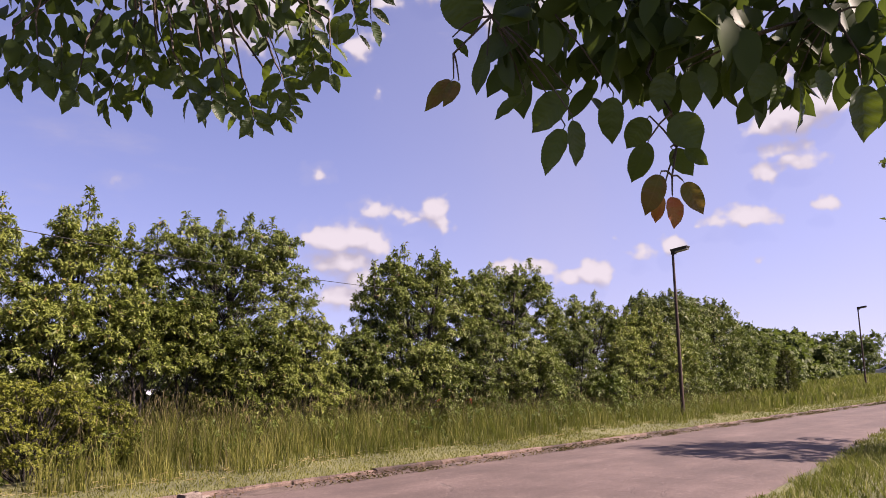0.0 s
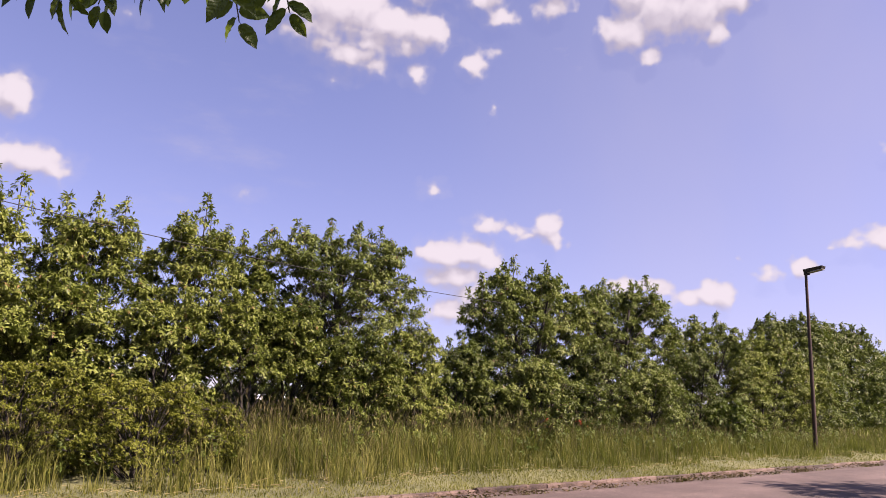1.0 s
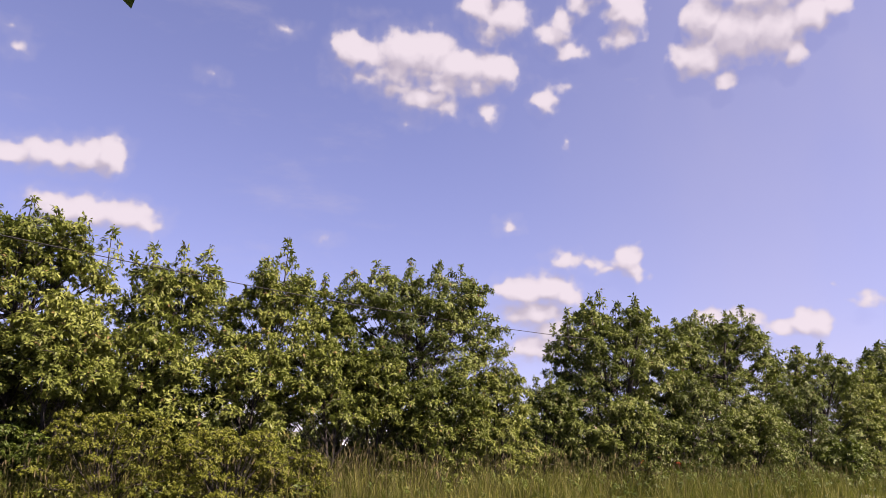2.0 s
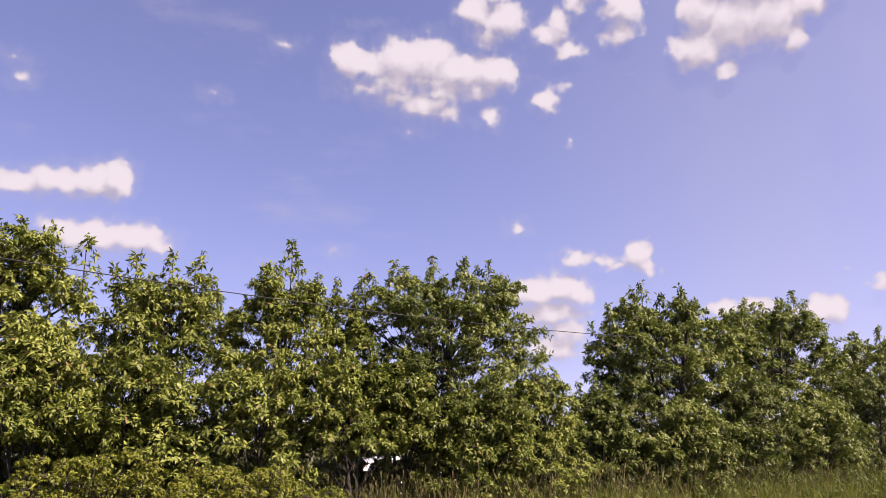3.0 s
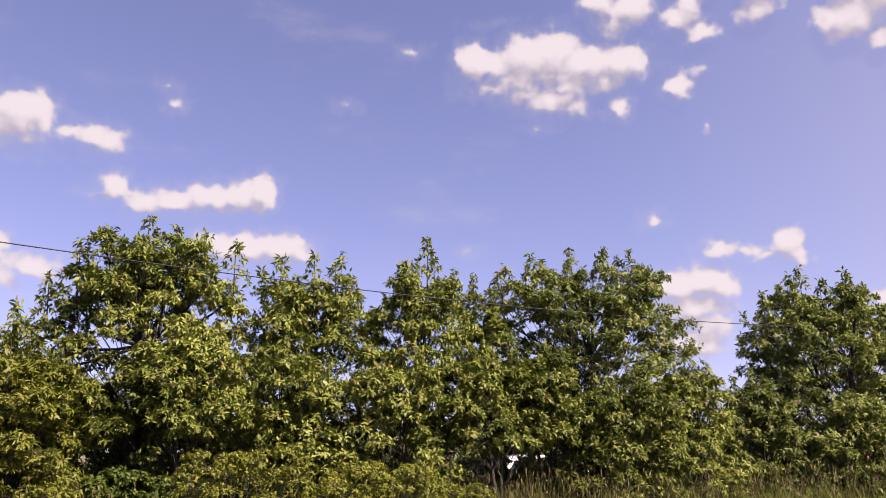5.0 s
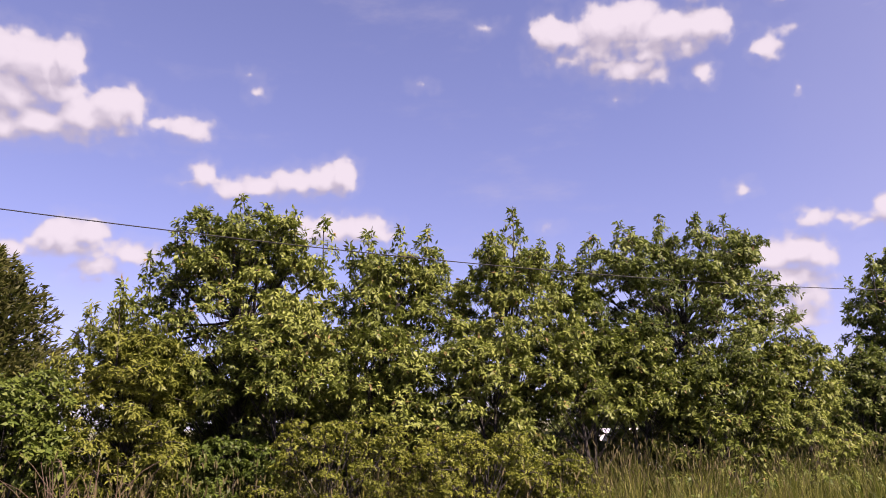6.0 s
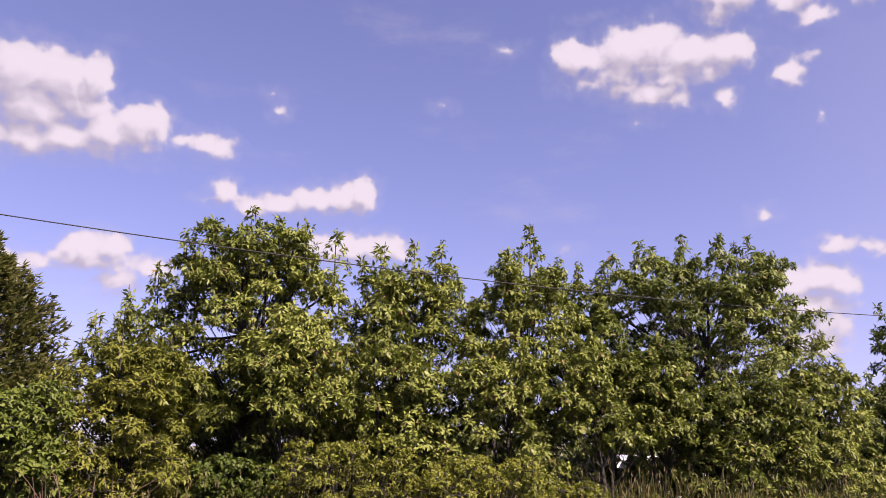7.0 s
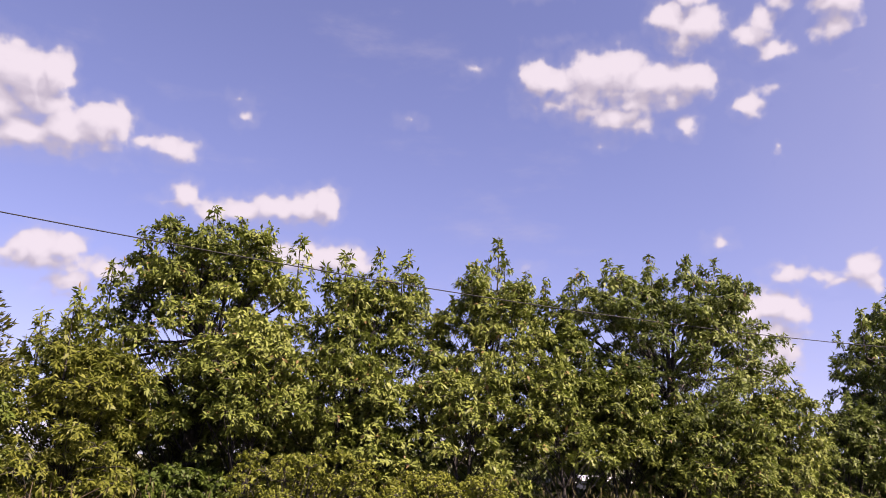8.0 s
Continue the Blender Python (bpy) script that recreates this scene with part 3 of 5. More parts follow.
def make_evergreen(label, at, height, half, seed, fullness, rings, arms, per):
    """An evergreen: a straight trunk, rings of rising boughs, flat sprays of short scaly shoots along each."""
    rng = np.random.default_rng(seed)
    tree = thing("evergreen_tree", at, label, "tree", "evergreens")
    wood = Tubes(8)
    wood.add([(0, 0, -0.1), (0.02, 0, height * 0.4), (0, 0.02, height * 0.97)], [0.045 * half + 0.02, 0.03 * half + 0.01, 0.006])
    child("trunk", wood.mesh("trunk", M_BARK), tree)
    V, Q, off = [], [], 0
    for r in range(rings):
        t = (r + 0.5) / rings
        bough = Tubes(4)
        for a in range(arms):
            ang = a * 6.2832 / arms + r * 1.1 + rng.uniform(-0.3, 0.3)
            reach = half * (1 - t ** fullness) * rng.uniform(0.78, 1.08) + 0.06
            z = height * (0.06 + 0.92 * t) + rng.uniform(-0.06, 0.06)
            tip = np.array([math.cos(ang) * reach, math.sin(ang) * reach, z + reach * rng.uniform(-0.02, 0.30)])
            line = arc((0, 0, z - 0.1 * reach), tip, -0.05 * reach, 5)
            bough.add(line, np.linspace(0.012, 0.003, 5))
            way = unit(tip - line[0])
            f = rng.uniform(0.3, 1.0, (per, 1)) ** 0.6
            p = line[0] + (tip - line[0]) * f + rng.normal(0, 0.07, (per, 3)) * (0.4 + half * 0.6) * (1.25 - f * 0.6)
            # each shoot is a small fan of scaly sprigs
            p = np.repeat(p, 4, 0)
            k = len(p)
            v, q = plain_leaves(p, way + rng.normal(0, 0.5, (k, 3)) + np.array([0, 0, 0.25]), rng.normal(0, 1, (k, 3)), rng.uniform(0.07, 0.15, k), rng.uniform(0.016, 0.034, k))
            V.append(v)
            Q.append(q + off)
            off += len(v)
        child("bough", bough.mesh("bough", M_BARK), tree)
    child("crown", fast_mesh("crown", np.concatenate(V), np.concatenate(Q), M_EVERGREEN), tree)
    return tree


def near_edge(x):
    """Where the asphalt ends at the near verge: the road narrows along the way."""
    return 3.25 + 0.095 * np.clip(np.asarray(x, float) - 8.0, 0, 13)


def ground_height(x, y):
    """Near verge, road bed, strip behind the kerb, and land that falls away gently past the trees."""
    x, y = np.asarray(x, float), np.asarray(y, float)
    near = 0.05 + 0.03 * np.sin(x * 0.6) * np.clip(3.2 - y, 0, 1)
    far = 0.085 + 0.115 * np.clip((y - 9.0) / 3.3, 0, 1) - 0.5 * np.clip((y - 15) / 8, 0, 1) - 0.006 * np.clip(y - 23, 0, 200)
    far = far + 0.022 * np.clip(x - 36, 0, 45) * np.clip((y - 9.5) / 3.5, 0, 1) * np.clip((60 - y) / 30, 0, 1)
    return np.where(y < near_edge(x) + 0.13, near, np.where(y < 8.90, -0.04, far))


# ---- the setting ----
def build_ground():
    xs = np.concatenate([[-3000, -900, -300, -100, -50], np.arange(-30, 80, 1.0), [90, 110, 150, 300, 900, 3000]])
    ys = np.concatenate([[-3000, -900, -300, -100, -40, -20, -10, -5, -2, 0, 1, 2, 3.0], np.arange(3.2, 5.0, 0.09), [5.5, 7, 8.88, 8.91],
                         np.arange(9.2, 16, 0.5), [18, 20, 23, 28, 40, 70, 120, 220, 300, 900, 3000]])
    X, Y = np.meshgrid(xs, ys, indexing="ij")
    Z = ground_height(X, Y)
    v = np.stack([X, Y, Z], -1).reshape(-1, 3)
    i, j = np.meshgrid(np.arange(len(xs) - 1), np.arange(len(ys) - 1), indexing="ij")
    k = len(ys)
    q = np.stack([i * k + j, (i + 1) * k + j, (i + 1) * k + j + 1, i * k + j + 1], -1).reshape(-1, 4)
    tagged(new("ground", fast_mesh("ground", v, q, M_SOIL, False)), "grassy verge and rough ground under the trees", "ground", kind="structure")


def build_road():
    xs = np.concatenate([[-200, -60], np.arange(-20, 60, 0.5), [70, 100, 200]])
    ys = np.array([3.25, 3.5, 4, 5, 6, 7, 7.8, 8.3, 8.40])
    rng = np.random.default_rng(3)
    X, Y = np.meshgrid(xs, ys, indexing="ij")
    Y = 8.40 - (8.40 - Y) * ((8.40 - near_edge(xs)) / (8.40 - 3.25))[:, None]
    Y[:, 0] += rng.uniform(-0.12, 0.14, len(xs))
    Z = 0.03 * (1 - ((Y - 5.9) / 2.7) ** 2) + 0.012
    Z[:, 0] -= 0.05
    v = np.stack([X, Y, Z], -1).reshape(-1, 3)
    i, j = np.meshgrid(np.arange(len(xs) - 1), np.arange(len(ys) - 1), indexing="ij")
    k = len(ys)
    q = np.stack([i * k + j, (i + 1) * k + j, (i + 1) * k + j + 1, i * k + j + 1], -1).reshape(-1, 4)
    tagged(new("road", fast_mesh("road", v, q, M_ROAD, True)), "sun-bleached pinkish grey asphalt road with fine cracks", "road", kind="structure")


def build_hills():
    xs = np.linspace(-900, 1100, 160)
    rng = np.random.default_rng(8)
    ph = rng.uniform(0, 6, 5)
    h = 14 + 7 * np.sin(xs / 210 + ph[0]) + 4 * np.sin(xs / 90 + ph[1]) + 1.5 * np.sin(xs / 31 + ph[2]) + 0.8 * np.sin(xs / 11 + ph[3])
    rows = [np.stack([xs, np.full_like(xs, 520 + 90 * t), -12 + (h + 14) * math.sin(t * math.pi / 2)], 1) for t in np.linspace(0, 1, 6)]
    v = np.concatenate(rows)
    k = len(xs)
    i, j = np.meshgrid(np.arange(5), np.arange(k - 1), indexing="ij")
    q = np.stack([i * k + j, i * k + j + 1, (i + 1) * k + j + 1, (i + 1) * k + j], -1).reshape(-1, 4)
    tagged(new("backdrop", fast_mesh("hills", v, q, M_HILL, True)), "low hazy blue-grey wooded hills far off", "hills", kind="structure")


def build_gutter():
    """A narrow concrete pan between the asphalt and the kerb, dished and stained."""
    xs = np.arange(-20, 90, 0.4)
    ys = np.array([8.41, 8.44, 8.58, 8.70, 8.78])
    zs = np.array([0.004, 0.018, 0.010, 0.012, 0.02])
    rng = np.random.default_rng(9)
    X, Y = np.meshgrid(xs, ys, indexing="ij")
    Z = np.tile(zs, (len(xs), 1)) + rng.normal(0, 0.002, X.shape)
    v = np.stack([X, Y, Z], -1).reshape(-1, 3)
    i, j = np.meshgrid(np.arange(len(xs) - 1), np.arange(len(ys) - 1), indexing="ij")
    k = len(ys)
    q = np.stack([i * k + j, (i + 1) * k + j, (i + 1) * k + j + 1, i * k + j + 1], -1).reshape(-1, 4)
    tagged(new("gutter", fast_mesh("gutter", v, q, M_GUTTER, True)), "stained brown concrete gutter beside the kerb", "gutter", kind="structure")


build_ground()
build_road()
build_gutter()
build_hills()


def bevel_box(sx, sy, sz, bevel, at=(0, 0, 0), segs=2):
    bm = bmesh.new()
    bmesh.ops.create_cube(bm, size=1.0)
    bmesh.ops.scale(bm, vec=(sx, sy, sz), verts=bm.verts)
    if bevel:
        bmesh.ops.bevel(bm, geom=bm.edges[:], offset=bevel, segments=segs, affect="EDGES", profile=0.7)
    bmesh.ops.translate(bm, vec=at, verts=bm.verts)
    return bm


# ---- the row of trees behind the kerb ----
OAK = "broadleaf tree with dense mid-green drooping leaf tufts"
GZ = 0.2
make_tree("oak_tree", "tall sunlit broadleaf tree with feathery upright top shoots", (1.65, 13.1, GZ), 4.4, 1.5, 11, M_OAK,
          [(-1.5, 3.2), (-1.2, 3.6), (-0.85, 3.95), (-0.5, 4.2), (-0.1, 4.45), (0.29, 4.42), (0.68, 4.35), (1.07, 4.2)], 1.3, 128, 26, trunk_r=0.08, stems=2, depth=1.15, shell=0.1, core=14, shoot_top=0.86)
make_tree("oak_tree", "broadleaf tree with yellow-green leaves and thin top shoots", (3.8, 13.2, GZ), 3.9, 1.35, 12, M_OAK,
          [(-0.47, 3.92), (0.0, 4.03), (0.36, 3.97)], 0.9, 108, 26, stems=2, depth=1.1, shell=0.1)
make_tree("oak_tree", "slender pointed broadleaf tree with mid-green leaves", (5.65, 13.2, GZ), 4.0, 1.4, 13, M_OAK,
          [(-0.43, 4.02), (-0.04, 4.49), (0.2, 4.24)], 1.25, 104, 26, shell=0.1, taper=0.75)
make_tree("oak_tree", "broad round tree with open dark branches and deep green leaves", (8.4, 13.2, GZ), 4.35, 2.25, 14, M_OAK_DEEP,
          [(-1.83, 3.85), (-1.34, 4.08), (-0.9, 4.18), (-0.15, 4.5), (0.33, 4.48), (0.73, 4.38), (1.08, 4.25), (1.42, 3.9), (1.75, 3.6)], 1.1, 210, 25, trunk_r=0.09, stems=3, shell=0.2, core=5, taper=0.72)
make_tree("oak_tree", "full round-headed tree with mid-green drooping leaves", (14.0, 13.2, GZ), 4.3, 2.6, 15, M_OAK_DEEP,
          [(-1.8, 3.9), (-1.1, 4.15), (-0.5, 4.5), (0.1, 4.3), (0.85, 4.34)], 0.4, 190, 24, per=9, leaf=0.09, trunk_r=0.09, stems=2, core=34)
make_tree("oak_tree", "dense tree with several upright leafy heads", (17.9, 13.3, GZ), 4.4, 3.0, 16, M_OAK_DEEP,
          [(-2.0, 3.9), (-1.54, 4.15), (-0.9, 4.1), (-0.25, 4.4), (0.3, 4.35), (0.9, 4.55), (1.39, 4.85), (1.75, 4.6), (2.1, 4.1)], 0.4, 190, 24, per=9, leaf=0.09, trunk_r=0.09, stems=2, core=34)
make_tree("oak_tree", OAK, (22.2, 13.2, GZ), 3.8, 2.8, 17, M_OAK_DEEP, [(-0.7, 3.85), (0.7, 4.1)], 0.5, 105, 22, stems=2, core=30, per=8, leaf=0.095, far=True)
make_tree("oak_tree", OAK, (26.2, 13.2, GZ), 3.6, 2.8, 18, M_OAK, [(-1.8, 3.65), (-0.5, 3.85), (0.76, 3.75)], 0.5, 100, 22, stems=2, core=30, per=8, leaf=0.1, far=True)
make_tree("oak_tree", "large dense round tree with dark green leaves", (31.2, 14.6, GZ), 4.8, 3.6, 19, M_OAK_COOL, [(-0.6, 4.75), (1.6, 4.75)], 0.5, 110, 28,
          per=9, leaf=0.15, trunk_r=0.11, size=(0.5, 0.8), far=True, depth=2.2)
make_tree("oak_tree", "large dense round tree with dark green leaves", (37.0, 14.9, GZ), 4.95, 3.7, 20, M_OAK_COOL, [(-1.5, 4.9), (1.4, 4.7)], 0.5, 100, 26,
          per=9, leaf=0.16, trunk_r=0.11, size=(0.55, 0.85), far=True, depth=1.9)
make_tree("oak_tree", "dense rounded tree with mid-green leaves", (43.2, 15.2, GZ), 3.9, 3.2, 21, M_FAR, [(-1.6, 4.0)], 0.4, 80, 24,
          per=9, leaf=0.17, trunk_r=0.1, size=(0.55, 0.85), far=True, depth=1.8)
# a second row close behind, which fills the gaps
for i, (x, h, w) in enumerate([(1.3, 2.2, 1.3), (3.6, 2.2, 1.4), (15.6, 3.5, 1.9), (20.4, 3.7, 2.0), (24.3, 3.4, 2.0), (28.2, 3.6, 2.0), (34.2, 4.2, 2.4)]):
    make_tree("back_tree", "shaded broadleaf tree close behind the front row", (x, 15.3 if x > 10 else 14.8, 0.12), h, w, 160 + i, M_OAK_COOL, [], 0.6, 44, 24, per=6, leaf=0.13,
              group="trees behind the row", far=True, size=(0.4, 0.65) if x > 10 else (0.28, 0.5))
# lower saplings that close the row near the ground
for i, (x, y, h, w, mt) in enumerate([(2.1, 12.4, 2.9, 0.9, M_OAK), (3.3, 12.5, 2.75, 1.1, M_OAK), (4.8, 12.3, 2.55, 1.1, M_OAK), (6.2, 12.3, 2.65, 1.2, M_OAK),
                                      (7.2, 12.5, 2.7, 0.95, M_OAK), (8.3, 12.2, 2.3, 1.2, M_OAK), (9.8, 12.5, 2.5, 1.0, M_OAK), (11.6, 13.0, 2.3, 1.0, M_OAK_DEEP), (13.0, 12.1, 2.0, 1.4, M_OAK_DEEP), (15.4, 12.3, 2.6, 1.5, M_OAK_COOL),
                                      (17.6, 12.2, 2.1, 1.5, M_OAK_DEEP), (20.0, 12.4, 2.7, 1.6, M_OAK_COOL), (24.0, 12.5, 2.6, 1.8, M_OAK), (28.4, 12.8, 2.7, 1.9, M_OAK)]):
    make_tree("young_tree", "young broadleaf tree leafy down to the tall grass", (x, y, GZ), h, w, 40 + i, mt, [(0.1, h)], {2.1: 1.6, 6.2: 1.35, 7.2: 1.4, 3.3: 0.9}.get(x, 0.35), 56, 24, trunk_r=0.035,
              group="young trees in the row", stems=2, depth=0.85, far=x > 18)
make_tree("young_tree", "bushy olive-green young tree leafy to the ground", (0.47, 12.3, GZ), 2.6, 1.0, 39, M_OLIVE, [(-0.55, 2.78), (-0.2, 2.82), (0.3, 2.5)], 0.25, 110, 26, trunk_r=0.035, leaf=0.075, per=12, slim=0.24,
          group="young trees in the row", stems=3, depth=0.95)
# leafy thicket behind the trunks
for i, x in enumerate((-0.4, 2.4, 4.6, 7.0, 9.0, 8.0, 11.0, 12.4, 15.2, 18.4, 22.0, 26.0)):
    make_tree("thicket_shrub", "dark leafy thicket shrub behind the tree trunks", (x, 14.7, 0.15), (1.04 if i in (3, 4, 5) else 1.35 + 0.3 * (i % 3 == 1)), 1.7, 140 + i, M_OAK_DEEP, [], 0.1, 52 if i in (3, 4, 5) else 34, 18, per=6, leaf=0.12, trunk_r=0.025,
              group="thicket shrubs", category="shrub", stems=3, depth=0.8, far=True)
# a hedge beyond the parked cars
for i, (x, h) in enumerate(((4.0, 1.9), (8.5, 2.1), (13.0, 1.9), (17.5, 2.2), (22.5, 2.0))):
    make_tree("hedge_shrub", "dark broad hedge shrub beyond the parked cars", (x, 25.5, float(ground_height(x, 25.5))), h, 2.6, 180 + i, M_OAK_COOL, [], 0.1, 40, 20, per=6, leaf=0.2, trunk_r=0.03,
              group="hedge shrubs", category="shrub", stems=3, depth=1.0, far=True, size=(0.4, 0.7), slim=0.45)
# shrubs in front of the row
make_tree("shrub", "rounded olive-green shrub growing in the tall grass", (4.2, 11.1, 0.17), 1.3, 1.25, 71, M_SHRUB, [], 0.1, 84, 36, leaf=0.032, trunk_r=0.02, stems=4, shoots=False,
          group="shrubs", category="shrub", depth=0.8, size=(0.14, 0.27), per=12, slim=0.45)
make_tree("shrub", "rounded olive-green shrub growing in the tall grass", (2.75, 11.3, 0.18), 1.5, 1.1, 76, M_SHRUB, [], 0.1, 74, 36, leaf=0.032, trunk_r=0.02, stems=4, shoots=False,
          group="shrubs", category="shrub", depth=0.75, size=(0.14, 0.27), per=12, slim=0.45)
make_tree("shrub", "low olive-green shrub at the end of the thicket in tall grass", (5.3, 11.3, 0.17), 1.0, 0.7, 77, M_SHRUB, [], 0.1, 44, 36, leaf=0.032, trunk_r=0.018, stems=3, shoots=False,
          group="shrubs", category="shrub", depth=0.6, size=(0.12, 0.22), per=12, slim=0.45)
make_tree("shrub", "low dark green shrub in the shade of a tree", (1.55, 12.1, 0.18), 1.3, 0.75, 78, M_BRIGHT, [], 0.1, 60, 30, leaf=0.06, trunk_r=0.016, stems=3, shoots=False,
          group="shrubs", category="shrub", depth=0.5, size=(0.14, 0.24), per=10, slim=0.4)
make_tree("shrub", "bright green leafy shrub beside the row of trees", (-0.75, 11.6, 0.18), 2.05, 1.1, 72, M_BRIGHT, [], 0.1, 48, 44, leaf=0.06, trunk_r=0.02, stems=4, shoots=False,
          group="shrubs", category="shrub", depth=0.85, size=(0.22, 0.38), per=12, slim=0.45)
make_tree("shrub", "low yellow-green shrub near a lamp post", (21.2, 12.0, 0.18), 1.2, 1.4, 73, M_BRIGHT, [], 0.1, 26, 34, leaf=0.08, trunk_r=0.02, stems=4,
          group="shrubs", category="shrub", depth=0.7, size=(0.22, 0.38), slim=0.5)
make_evergreen("dark dense evergreen tree behind the leafy row", (-2.35, 15.0, 0.1), 4.5, 1.65, 74, 3.0, 32, 13, 28)
make_evergreen("small dark upright evergreen standing at the roadside", (40.85, 12.5, 0.22), 2.45, 0.52, 75, 4.5, 16, 8, 12)
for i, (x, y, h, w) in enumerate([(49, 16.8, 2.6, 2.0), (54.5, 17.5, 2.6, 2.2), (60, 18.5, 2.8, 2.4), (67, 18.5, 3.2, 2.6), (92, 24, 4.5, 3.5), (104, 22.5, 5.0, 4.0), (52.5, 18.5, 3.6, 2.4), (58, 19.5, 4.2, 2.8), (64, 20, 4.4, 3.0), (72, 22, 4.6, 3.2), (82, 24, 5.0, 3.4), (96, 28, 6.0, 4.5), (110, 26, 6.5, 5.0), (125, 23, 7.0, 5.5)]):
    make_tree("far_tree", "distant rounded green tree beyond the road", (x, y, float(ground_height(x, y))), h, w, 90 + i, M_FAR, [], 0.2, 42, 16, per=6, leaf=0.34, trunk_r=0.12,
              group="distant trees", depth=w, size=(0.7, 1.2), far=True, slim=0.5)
make_tree("roadside_tree", "leafy tree on the near verge that shades the road", (17.9, 1.25, 0.05), 6.8, 2.7, 110, M_OAK_DEEP, [], 2.9, 52, 20, core=4, per=7, leaf=0.14, trunk_r=0.13,
          group="near verge trees", depth=2.6, size=(0.5, 0.8), far=True, slim=0.5)


# ---- grass ----
def build_tall_grass():
    rng = np.random.default_rng(31)
    k = 78000
    x = np.concatenate([rng.uniform(-4, 14, k // 2), rng.uniform(14, 30, k // 3), rng.uniform(30, 75, k - k // 2 - k // 3)])
    edge = 9.95 + 0.22 * np.sin(x * 0.8) + 0.2 * np.sin(x * 2.3 + 1)
    y = edge + rng.uniform(-0.06, 1, k) * 2.9
    clump = np.array([noise.noise(Vector((a * 2.6, b * 2.6, 3))) for a, b in zip(x, y)])
    keep = (clump + rng.uniform(-0.16, 0.26, k) > 0.02) & (((x - 4.25) / 1.2) ** 2 + ((y - 10.85) / 0.6) ** 2 > 1)
    x, y, edge, clump = x[keep], y[keep], edge[keep], clump[keep]
    k = len(x)
    ramp = np.clip((y - edge) / 0.8, 0, 1)
    patch = np.array([noise.noise(Vector((a * 0.6, b * 0.6, 0))) for a, b in zip(x, y)])
    reach = np.clip(1.08 - 0.028 * (x - 6), 0.55, 1.08)
    h = (0.22 + 0.52 * ramp + 0.24 * patch + 0.26 * clump) * rng.uniform(0.45, 1.15, k) * reach
    h = np.maximum(h, 0.1)
    z = ground_height(x, y)
    far = np.clip((x - 14) / 30, 0, 1.5)
    v, q, tip, way = blades(np.stack([x, y, z - 0.02], 1), h, rng.uniform(0.005, 0.014, k) * (1 + far * 1.5), rng.uniform(0.04, 0.55, k), rng)
    tagged(new("tall_grass", fast_mesh("tall_grass", v, q, M_GRASS)), "tall unmown green grass in front of the trees", "grass", kind="stuff")
    pick = np.where((rng.uniform(0, 1, k) < 0.15) & (ramp > 0.4) & (x < 32))[0]
    ln = rng.uniform(0.06, 0.13, len(pick))
    # stems that carry the seed heads
    p = np.stack([x[pick], y[pick], z[pick]], 1)
    v, q, tip, way = blades(p, (h[pick] * 0.6 + 0.55 * reach[pick]) * rng.uniform(0.75, 1.1, len(pick)), np.full(len(pick), 0.005), rng.uniform(0.03, 0.28, len(pick)), rng)
    way = unit(way + np.array([0, 0, 0.8]))
    v2, q2 = leaves(tip - way * 0.02, way, rng.normal(0, 1, (len(pick), 3)), ln, np.full(len(pick), 0.017), 0.5)
    tagged(new("grass_seed_heads", fast_mesh("grass_seed_heads", np.concatenate([v, v2]), np.concatenate([q, q2 + len(v)]), M_SEED)),
           "tan feathery seed heads on tall grass stems", "grass", kind="stuff")
    # the rough meadow that rises towards the far trees
    k = 16000
    x = 30 + 60 * rng.uniform(0, 1, k) ** 1.3
    y = 10.2 + rng.uniform(0, 1, k) * 10.0
    v, q, _, _ = blades(np.stack([x, y, ground_height(x, y) - 0.03], 1), rng.uniform(0.25, 0.65, k), rng.uniform(0.03, 0.09, k), rng.uniform(0.1, 0.6, k), rng)
    tagged(new("meadow_grass", fast_mesh("meadow_grass", v, q, M_GRASS)), "rough green meadow grass below the far trees", "grass", kind="stuff")
    # broad-leaved weeds among the grass
    k = 1300
    x = rng.uniform(-3, 26, k)
    y = 10.5 + rng.uniform(0, 1, k) * 1.9
    e = np.stack([x, y, ground_height(x, y) + rng.uniform(0.08, 0.62, k)], 1)
    v, q = rosettes(rng, e, unit(np.stack([rng.normal(0, 0.5, k), np.full(k, -0.5), np.full(k, 0.6)], 1)), 9, 0.07, slim=0.4)
    tagged(new("weeds", fast_mesh("weeds", v, q, M_BRIGHT)), "broad-leaved green weeds among the tall grass", "weeds", kind="stuff")


